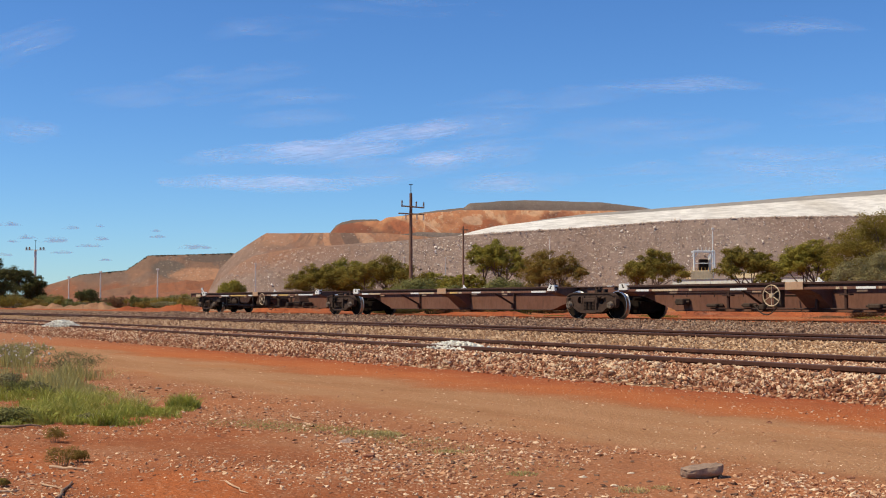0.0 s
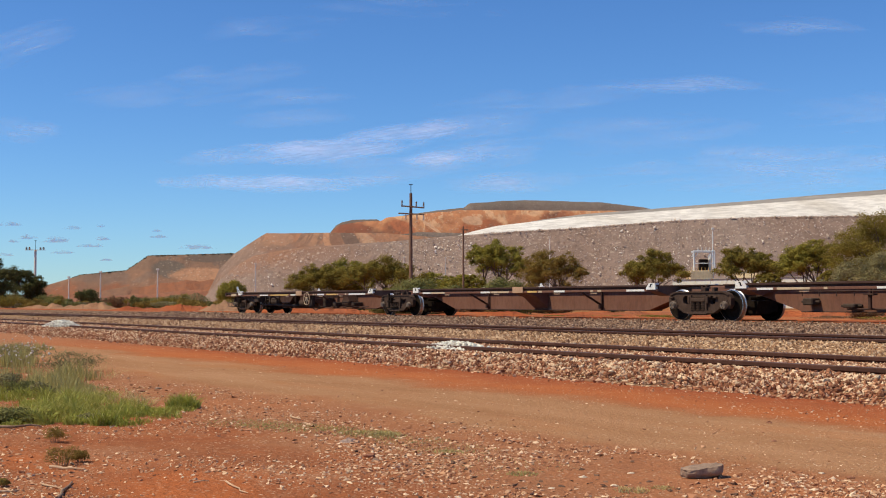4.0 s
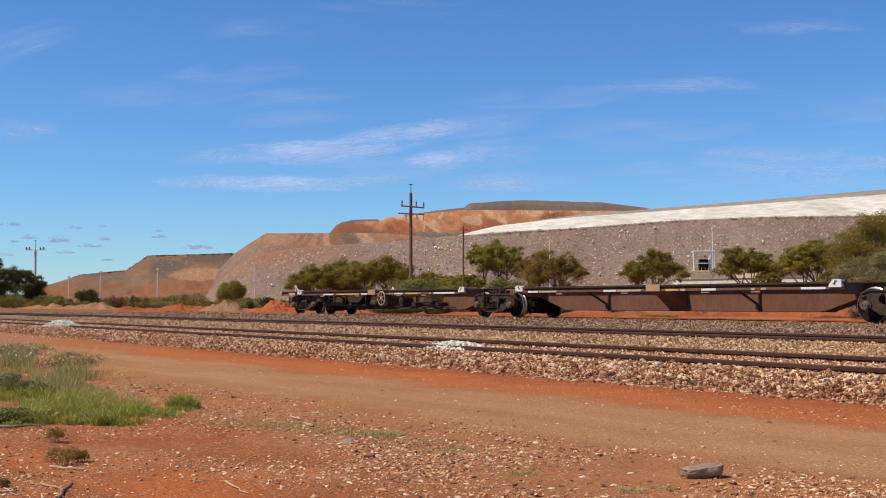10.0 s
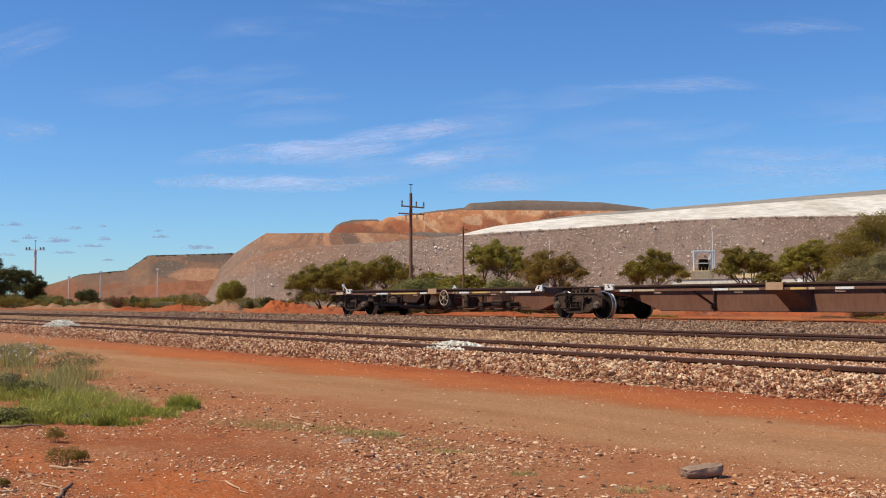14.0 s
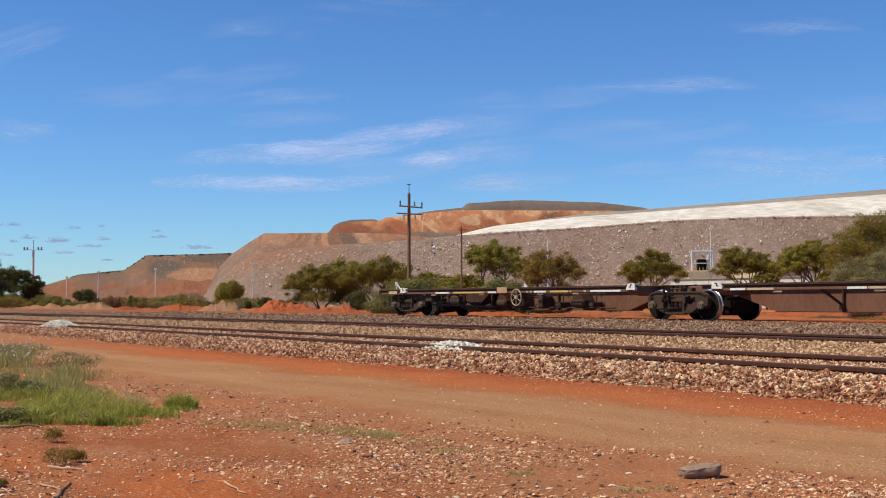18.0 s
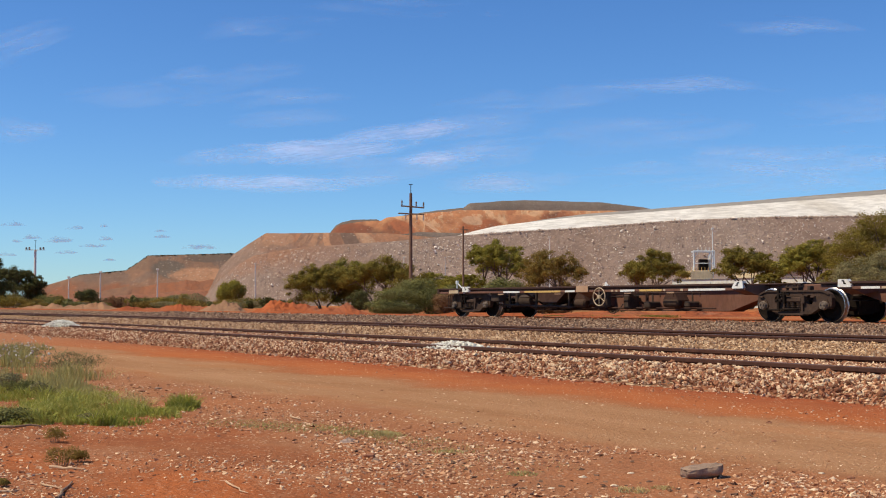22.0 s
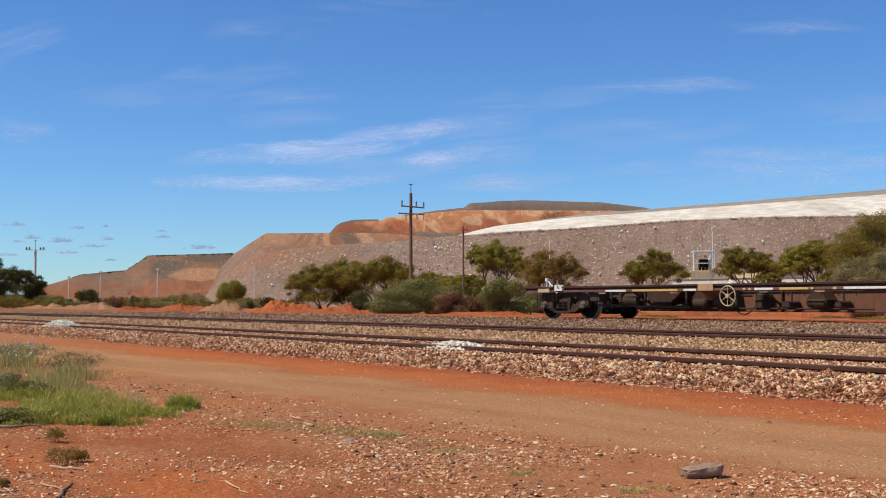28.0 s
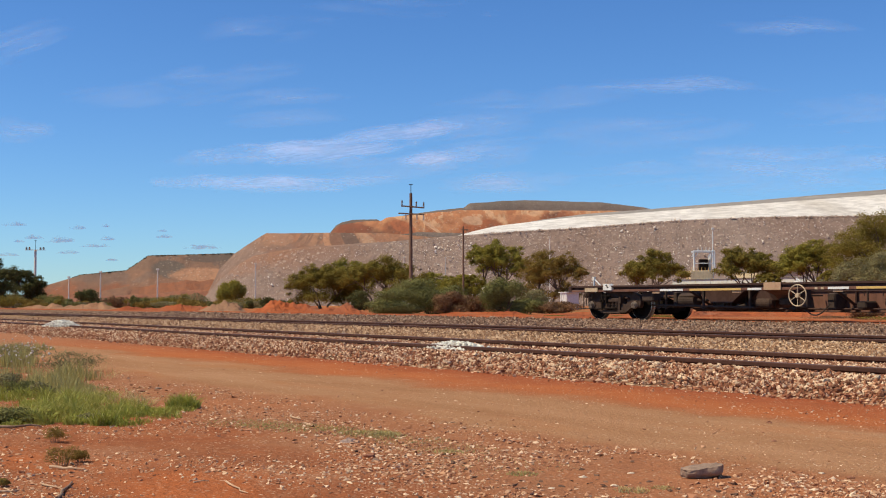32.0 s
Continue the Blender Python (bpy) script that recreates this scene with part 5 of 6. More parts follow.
            for x, r, ln in ((g * -0.75, 0.14, 0.42), (g * 3.1, 0.125, 0.5)):
                bm = bmesh.new()
                rod(bm, (x - ln / 2, -0.62, 0.48), (x + ln / 2, -0.62, 0.48), r, None, 18)
                rod(bm, (x - ln / 2 - 0.05, -0.62, 0.48), (x - ln / 2, -0.62, 0.48), r * 0.6, r, 18)
                rod(bm, (x + ln / 2, -0.62, 0.48), (x + ln / 2 + 0.05, -0.62, 0.48), r, r * 0.6, 18)
                tank = part("air_tank", bm, BOGIE_STEEL, top, "dark steel air reservoir")
                bm = bmesh.new()
                prism(bm, [(x - 0.3, 0.55), (x + 0.3, 0.55), (x + 0.12, 0.8), (x - 0.12, 0.8)], -0.7, -0.26)
                part("tank_bracket", bm, DARK_BROWN, tank)
            for x, lo, hi, w in ((g * -2.2, 0.3, 0.6, 0.5), (g * 2.2, 0.34, 0.52, 0.26), (g * 1.35, 0.3, 0.72, 0.24), (g * -1.5, 0.3, 0.45, 0.3), (g * 3.75, 0.36, 0.52, 0.2)):
                bm = bmesh.new()
                box(bm, (x - w / 2, -0.75, lo), (x + w / 2, -0.3, hi), 0.03)
                rod(bm, (x, -0.5, hi), (x, -0.5, 0.82), 0.025, None, 6)
                part("brake_valve", bm, DUSTY_STEEL, top)
            bm = bmesh.new()
            prism(bm, [(g * -2.8, 0.8), (g * -1.25, 0.8), (g * -1.7, 0.48), (g * -2.4, 0.48)], -0.85, -0.3)
            hop = part("equipment_tray", bm, DARK_BROWN, top, "dark brown tapered equipment tray")
            for k in (-2.35, -2.0, -1.75):
                bm = bmesh.new()
                rod(bm, (g * k, -0.8, 0.3), (g * k, -0.8, 0.56), 0.025, None, 6)
                part("cock_handle", bm, BOGIE_STEEL, hop)
        else:
            for x, lo, hi, w in ((-4.5, 0.42, 0.6, 0.3), (-3.3, 0.36, 0.46, 0.35), (-2.1, 0.36, 0.47, 0.26), (-1.6, 0.3, 0.44, 0.2), (1.75, 0.34, 0.46, 0.34), (2.6, 0.4, 0.52, 0.24)):
                bm = bmesh.new()
                box(bm, (x - w / 2, -0.6, lo), (x + w / 2, -0.27, hi), 0.025)
                rod(bm, (x - w / 2 - 0.12, -0.45, (lo + hi) / 2), (x + w / 2 + 0.12, -0.45, (lo + hi) / 2), 0.03, None, 8)
                part("brake_valve", bm, DUSTY_STEEL, top)
            for x in (-2.7, 0.15, 1.0):
                bm = bmesh.new()
                box(bm, (x - 0.035, -0.62, 0.34), (x + 0.035, -0.55, 0.82), 0.006)
                box(bm, (x - 0.15, -0.66, 0.66), (x + 0.15, -0.5, 0.7), 0.006)
                part("hanger", bm, DARK_BROWN, top)
        bm = bmesh.new()
        rod(bm, (-3.4, -0.5, 0.33), (4.6, -0.5, 0.33), 0.022, None, 8)
        rod(bm, (g * 0.8, -0.9, 0.76), (g * 4.6, -0.9, 0.76), 0.016, None, 8)
        for i in range(7):
            rod(bm, (g * (1.4 + 0.5 * i), -0.9, 0.64), (g * (1.4 + 0.5 * i), -0.9, 0.82), 0.014, None, 6)
        part("brake_pipe", bm, DARK_BROWN, top)
        bm = bmesh.new()
        last = None
        for i in range(15):
            t = i / 14
            p = Vector((g * (0.75 + 0.75 * t), -1.0, 0.5 - 0.32 * math.sin(math.pi * (0.15 + 0.8 * t))))
            if last:
                rod(bm, last, p, 0.018, None, 6)
            last = p
        part("hose", bm, DUSTY_STEEL, top)
    return top


ground()
near_bed = bed("ballast_near", 6.28, 10.3, 0.09, BED_NEAR, "pink-grey crushed stone shoulder under rusty rails", 0.75)
bed("ballast_mid", 10.3, 13.4, 0.09, BED_MID, "tan crushed stone between the two near tracks")
bed("ballast_far", 13.4, 23.6, 0.09, BED_FAR, "grey crushed stone bed before the wagons", 0.0, 0.0, 0.05)
bed("soil_bed", 23.2, 29.0, 0.153, RED_EARTH, "red earth packed round the train's rails", 0.3, 1.5)
ballast_stones()
for track_y in (8.19, 14.05, TRAIN_Y):
    rails(track_y, "rusty steel railway track bedded in crushed stone")
hills()
boulders()
crest_scrub()

# ---- the train ----
SHIFT = ((0, -6.48), (1, -5.34), (2, -4.24), (3, -3.17), (4, -2.12), (5, -1.07), (6, -0.01), (7, 1.02), (8, 2.01), (9, 2.98), (10, 3.99), (11, 5.06), (12, 6.12), (13, 7.17), (14, 8.23), (15, 9.30), (16, 10.37), (17, 11.42), (18, 12.45), (19, 13.45), (20, 14.42), (21, 15.38), (22, 16.32), (23, 17.25), (24, 18.15), (25, 19.00), (26, 19.79), (27, 20.53), (28, 21.25), (29, 21.94), (30, 22.56), (31, 23.07), (32, 23.47))
STRIPS_MID = ((-5.6, -5.1, "w"), (-5.05, -4.2, "c"), (-2.05, -1.52, "w"), (-1.48, -0.5, "c"), (0.47, 0.95, "y"), (1.02, 1.2, "c"), (1.79, 2.3, "w"), (3.48, 3.6, "c"), (3.8, 3.95, "c"), (5.03, 5.75, "w"))
STRIPS_REAR = ((-3.92, -3.06, "w"), (-2.81, -1.03, "y"), (-0.81, -0.36, "w"), (1.26, 1.34, "c"), (1.44, 1.52, "c"), (1.64, 2.23, "w"), (2.43, 3.3, "y"), (3.36, 3.44, "c"), (4.0, 4.1, "c"), (4.3, 5.6, "w"))
STRIPS_FRONT = ((-5.53, -5.02, "w"), (-4.9, -3.9, "c"), (-3.5, -3.4, "c"), (-2.05, -1.5, "w"), (1.2, 1.3, "c"), (1.42, 1.5, "c"), (1.75, 2.28, "w"), (2.36, 2.44, "c"), (2.7, 2.8, "c"), (4.3, 5.6, "w"))
REAR_X, MID_X, FRONT_X = -42.70, -27.395, -12.085
rear = wagon("container_wagon", REAR_X, "rust-brown skeletal container wagon, empty, with cream brake wheel at train's tail", "outer", "joint", STRIPS_REAR, 0.8, 1)
mid = wagon("container_wagon", MID_X, "rust-brown skeletal container wagon, empty, between shared bogies", "joint", "joint", STRIPS_MID)
front = wagon("container_wagon", FRONT_X, "rust-brown skeletal container wagon, empty, with brake wheel and hoses", "joint", "outer", STRIPS_FRONT, -0.66, -1)
WHEELSETS = bogie(rear, -5.98) + bogie(mid, -7.655) + bogie(mid, 7.655, False) + bogie(front, 5.88)

# ---- beyond the train ----
berm("earth_mound", -350, -130, 72, 0.72, RED_EARTH, "orange-red mound of bulldozed earth beside the line", 3, 4.0)
berm("earth_mound", -600, -340, 95, 0.5, RED_EARTH, "low red bank of earth with scrub behind", 5, 4.0)
berm("earth_mound", -760, -560, 110, 0.62, BROWN_EARTH, "grey-brown lumpy mounds of spoil", 8, 5.0, 0.8)
berm("earth_mound", -900, -700, 130, 0.42, BROWN_EARTH, "grey-brown low spoil mound", 9, 5.0, 0.7)
berm("earth_mound", -440, -345, 85, 0.6, BROWN_EARTH, "brown stony heap of spoil among scrub", 12, 4.0, 0.8)
berm("earth_mound", -20, 160, 60, 0.25, RED_EARTH, "low red earth bank beyond the train", 14, 5.0, 0.4)
berm("earth_mound", 120, 900, 58, 0.3, RED_EARTH, "long low red earth bank beyond the train", 15, 6.0, 0.25)

YAW = math.degrees(math.atan2(RIGHT.y, RIGHT.x))
power_pole(-57, 95, 211, POLE_WOOD, "tall weathered timber power pole with two crossarms", ((1.86, -0.8, 1.12, (-0.72, 0.45, 1.05), 5, 1), (2.45, -1.02, 1.12, (-0.42, 0.5, 1.05), 3, -1)), 0.75, 0.17)
power_pole(-722, 190, 111, GREY_STEEL, "pale concrete power pole with bushings on its crossarm", ((1.55, -1.6, 1.7, (-1.4, -0.9, 0.9, 1.4), 0, 1),), 1.5, 0.25, pin=2.3)
power_pole(36, 120, 136, POLE_WOOD, "slim timber pole with a short crossarm", ((0.35, -0.28, 0.5, (), 0, 1),), 0.0, 0.12)
for u, d, v in ((-606, 210, 56), (-505, 205, 61), (-662, 220, 47), (-332, 215, 71), (189, 230, 118), (4, 240, 82), (-69, 250, 82)):
    thin_post(u, d, v, "slim pale steel post below the rock slope", GREY_STEEL, 0.14 if u != 4 else 0.1, u == 4)
thin_post(478, 170, 133, "tall thin blue-grey lightning mast beside switchgear", BLUE_STEEL, 0.12)


def switchyard():
    d = 165
    s = d / LENS
    top = thing("switchgear_frame", spot(460, d, 0), "blue-grey steel switchgear frame with dark transformer on sandstone plinth", "switchgear", turn=YAW)
    base_z = rise(42, d)
    bm = bmesh.new()
    box(bm, (-26 * s, -1.5, 0), (14 * s, 1.5, rise(57, d)), 0.05)
    part("plinth", bm, SAND_WALL, top, "sand-coloured block plinth")
    z0, z1 = rise(56, d), rise(93, d)
    for x in (-17, -13, 15, 19):
        bm = bmesh.new()
        rod(bm, (x * s, -0.6 if x in (-17, 19) else 0.8, z0 - 0.3), (x * s, -0.6 if x in (-17, 19) else 0.8, z1), 0.13, None, 8)
        part("leg", bm, BLUE_STEEL, top)
    bm = bmesh.new()
    box(bm, (-18 * s, -0.75, z1 - 0.25), (20 * s, -0.5, z1), 0.02)
    box(bm, (-18 * s, 0.65, z1 - 0.25), (20 * s, 0.9, z1), 0.02)
    part("top_beam", bm, BLUE_STEEL, top)
    bm = bmesh.new()
    rod(bm, (-17 * s, 0.8, z1 - 0.9), (-13 * s, 0.8, z1), 0.06, None, 6)
    rod(bm, (8 * s, 0.8, z0), (15 * s, 0.8, z1), 0.06, None, 6)
    part("brace", bm, BLUE_STEEL, top)
    bm = bmesh.new()
    box(bm, (-6 * s, -0.5, z0 + 0.2), (8 * s, 0.7, z0 + 1.75), 0.08)
    for i in range(6):
        box(bm, (-5.4 * s + i * 0.2, -0.62, z0 + 0.4), (-5.4 * s + i * 0.2 + 0.07, -0.5, z0 + 1.5))
    part("transformer", bm, BLACK_STEEL, top, "dark finned transformer tank")
    bm = bmesh.new()
    box(bm, (9 * s, -0.45, z0 + 0.5), (14 * s, 0.3, z0 + 1.7), 0.05)
    part("cabinet", bm, GREY_STEEL, top)
    for x in (-10, -3, 4, 11):
        bm = bmesh.new()
        rod(bm, (x * s, -0.62, z1), (x * s, -0.62, z1 + 0.12), 0.05, None, 8)
        for q in range(3):
            rod(bm, (x * s, -0.62, z1 + 0.1 + 0.13 * q), (x * s, -0.62, z1 + 0.17 + 0.13 * q), 0.13, 0.09, 10)
        part("insulator", bm, PORCELAIN, top)
    bm = bmesh.new()
    box(bm, (-17 * s, -0.68, z0 + 1.1), (20 * s, -0.56, z0 + 1.22), 0.02)
    rod(bm, (-17 * s, -0.6, z1 - 1.2), (-8 * s, -0.6, z1 - 0.1), 0.05, None, 6)
    rod(bm, (19 * s, -0.6, z1 - 1.2), (10 * s, -0.6, z1 - 0.1), 0.05, None, 6)
    part("cross_beam", bm, BLUE_STEEL, top)
    bm = bmesh.new()
    rod(bm, (11.5 * s, -0.6, z0 + 1.7), (13 * s, -0.6, z1 - 0.3), 0.22, 0.12, 10)
    part("bushing", bm, GREY_STEEL, top)
    for i in range(7):
        bm = bmesh.new()
        rod(bm, ((-24 + i * 6) * s, -1.4, z0 - 0.05), ((-24 + i * 6) * s, -1.4, z0 + 0.55), 0.04, None, 6)
        part("rail_post", bm, YELLOW_STRIP, top)
    return top


switchyard()


SHED_ROOF = metal_paint("shed_roof", (0.3, 0.26, 0.22), (0.2, 0.17, 0.14), 0.8, 0.0, 0.5)


def shed(u0, u1, v_top, d, depth, wall_mat, roof_mat, label, name="shed", bays=6):
    s = d / LENS
    top = thing(name, spot((u0 + u1) / 2, d, 0), label, "building")
    w, h = (u1 - u0) * s * 1.55, rise(v_top, d)
    bm = bmesh.new()
    box(bm, (-w / 2, 0, -0.1), (w / 2, depth, h - 0.1), 0.02)
    part("wall", bm, wall_mat, top)
    bm = bmesh.new()
    box(bm, (-w / 2 - 0.15, -0.15, h - 0.1), (w / 2 + 0.15, depth + 0.15, h), 0.02)
    part("roof", bm, roof_mat, top)
    for i in range(bays):
        x = -w / 2 + (i + 0.5) * w / bays
        bm = bmesh.new()
        box(bm, (x - 0.06, -0.05, 0), (x + 0.06, 0.0, h - 0.1))
        part("wall_rib", bm, wall_mat, top)
    return top


shed(420, 640, 45, 150, 6.0, PALE_WALL, SHED_ROOF, "long low pale concrete wall and roof behind trees", "long_shed", 9)
shed(520, 590, 58, 158, 5.0, SAND_WALL, SAND_WALL, "low sand-coloured block building behind trees", "block_building", 3)
shed(207, 219, 20, 110, 1.5, WHITE_PAINT, GREY_STEEL, "small white metal cabin among the scrub", "white_cabin", 3)


def grove():
    px = 1.0 / LENS
    # u, width, top, depth, bare share, material, words
    for i, (u, w, v, d, bare, mat, words, cnt) in enumerate((
            (-212, 136, 88, 125, 0.06, LEAF_OLIVE, "broad olive-green mulga tree with dense crown", 8000),
            (-112, 158, 92, 122, 0.36, LEAF_OLIVE, "spreading olive mulga tree with forked bare trunks", 7500),
            (-165, 126, 92, 128, 0.15, LEAF_GREEN, "olive-green mulga tree with rounded crown", 5500),
            (-25, 90, 62, 128, 0.25, LEAF_GREEN, "low green gum tree behind power pole", 4500),
            (35, 95, 66, 124, 0.2, LEAF_GREEN, "low yellow-green gum tree beside slim pole", 4500),
            (95, 134, 122, 126, 0.36, LEAF_GREEN, "open-crowned gum tree with several leaf heads", 6500),
            (190, 126, 106, 120, 0.28, LEAF_BROWN, "brownish gum tree with drooping olive crown", 6500),
            (372, 132, 101, 118, 0.3, LEAF_OLIVE, "mulga tree with flat olive crown and bare stems", 6500),
            (540, 126, 109, 118, 0.36, LEAF_OLIVE, "mulga tree with spreading crown before pale wall", 6500),
            (655, 140, 127, 112, 0.3, LEAF_GREEN, "bright green gum tree with open limbs", 7500),
            (790, 240, 184, 105, 0.25, LEAF_OLIVE, "large old gum tree with broad olive crown", 14500),
            (756, 180, 103, 92, 0.05, LEAF_GREY, "grey-green saltbush tree with dense foliage", 9000),
            (690, 60, 70, 108, 0.3, LEAF_OLIVE, "small olive tree below larger gums", 3000),
            (580, 60, 62, 112, 0.25, LEAF_OLIVE, "small olive tree beside pale wall", 3000),
            (-800, 116, 95, 135, 0.08, LEAF_DARK, "dark dense tree at the line's far end", 6000),
            (-738, 88, 68, 145, 0.2, LEAF_DARK, "dark tree with open branches beside pole", 5500))):
        tree(spot(u, d, 0.0), rise(v, d), w * d * px, mat, words, 100 + i, bare, int(cnt * 1.15), 0.0014 * d + 0.03, lumps=64 if w > 200 else 40)


def scrub():
    for i, (u, w, v, d, mat, words, cnt) in enumerate((
            (-90, 112, 29, 60, LEAF_SAGE, "broad olive-green saltbush beside red earth", 7500),
            (-20, 112, 54, 63, LEAF_SAGE, "large grey-green saltbush in front of pole", 7500),
            (8, 60, 24, 61, LEAF_DRY, "dry reddish-brown shrub among saltbush", 2500),
            (105, 84, 50, 63, LEAF_SAGE, "grey-green saltbush in front of gum trees", 5500),
            (60, 50, 20, 66, LEAF_DRY, "dry brown shrub beside saltbush", 1800),
            (205, 76, 5, 66, LEAF_DRY, "low grey-brown shrub before white shed", 2600),
            (150, 50, 12, 66, LEAF_SAGE, "low olive shrub beside white shed", 1800),
            (160, 60, 26, 75, LEAF_GREY, "grey-green low shrub below brownish gum", 2200),
            (-150, 44, 24, 100, LEAF_DARK, "dark low shrub under mulga trees", 1800),
            (-628, 38, 28, 160, LEAF_DARK, "dark rounded shrub on red plain", 1800),
            (745, 60, -8, 46, LEAF_DRY, "dry brown low shrub at ballast edge", 1600),
            (-375, 44, 44, 170, LEAF_GREEN, "round bright green bush before the rock slope", 5200),
            (300, 40, 8, 80, LEAF_GREY, "grey-green low shrub behind wagons", 1200))):
        bush(spot(u, d, 0.0), rise(v, d), w * d / LENS, mat, words, 300 + i, cnt, 0.0011 * d + 0.02)
    rng = np.random.default_rng(6)
    for i in range(16):
        d = float(rng.uniform(42, 60))
        bush(spot(float(rng.uniform(-120, 800)), d, 0.0), float(rng.uniform(0.05, 0.16)), float(rng.uniform(0.6, 2.4)), (LEAF_OLIVE, LEAF_DRY, LEAF_DRY)[i % 3],
             ("low olive weed on red earth bank", "low dry brown weed on red earth bank", "low dry brown weed on red earth bank")[i % 3], 500 + i, 260, 0.05)
    rng = np.random.default_rng(5)
    kinds = ((LEAF_SAGE, "olive-green low saltbush on red plain"), (LEAF_DARK, "dark low shrub on red plain"), (LEAF_DRY, "dry grey-brown low shrub on red plain"), (LEAF_GREY, "grey-green low saltbush on red plain"),
             (LEAF_OLIVE, "olive low shrub on red plain"), (LEAF_BROWN, "brown-green low shrub on red plain"))
    for i in range(96):
        u = float(rng.uniform(-800, -270))
        d = float(rng.uniform(112, 185))
        v = 2.0 + 17.0 * float(rng.uniform()) ** 1.8
        mat, words = kinds[int(rng.integers(0, 6))]
        bush(spot(u, d, 0.0), rise(v, d), float(rng.uniform(16, 58)) * d / LENS, mat, words, 400 + i, 620, 0.0012 * d + 0.02)


grove()
scrub()


# ---- foreground ----
def blades(name, clumps, material, label, seed, lean=0.5, wide=0.006):
    """Grass blades as thin bent strips, clump by clump."""
    rng = np.random.default_rng(seed)
    vs, fs, k = [], [], 0
    for u, v, r, h, n in clumps:
        c = spot(u, EYE.z * LENS / -v)
        z0 = ground_z(c.x, c.y)
        a = rng.uniform(0, 2 * math.pi, n)
        rr = np.sqrt(rng.uniform(0, 1, n)) * r
        x, y = c.x + rr * np.cos(a), c.y + rr * np.sin(a)
        hh = h * rng.uniform(0.45, 1.0, n) * (1 - 0.55 * (rr / r) ** 2)
        b = rng.uniform(0, 2 * math.pi, n)
        bend = hh * rng.uniform(0.1, lean, n)
        w = wide * rng.uniform(0.6, 1.4, n)
        t = rng.uniform(0, 2 * math.pi, n)
        for i in range(n):
            dx, dy, wx, wy = math.cos(b[i]) * bend[i], math.sin(b[i]) * bend[i], math.cos(t[i]) * w[i], math.sin(t[i]) * w[i]
            vs += [(x[i] - wx, y[i] - wy, z0 - 0.01), (x[i] + wx, y[i] + wy, z0 - 0.01),
                   (x[i] + dx * 0.35 + wx * 0.8, y[i] + dy * 0.35 + wy * 0.8, z0 + hh[i] * 0.6), (x[i] + dx * 0.35 - wx * 0.8, y[i] + dy * 0.35 - wy * 0.8, z0 + hh[i] * 0.6),
                   (x[i] + dx, y[i] + dy, z0 + hh[i])]
            fs += [(k, k + 1, k + 2, k + 3), (k + 3, k + 2, k + 4)]
            k += 5
    ob = from_arrays(name, vs, fs, material)
    return tagged(ob, label, "grass", kind="stuff")


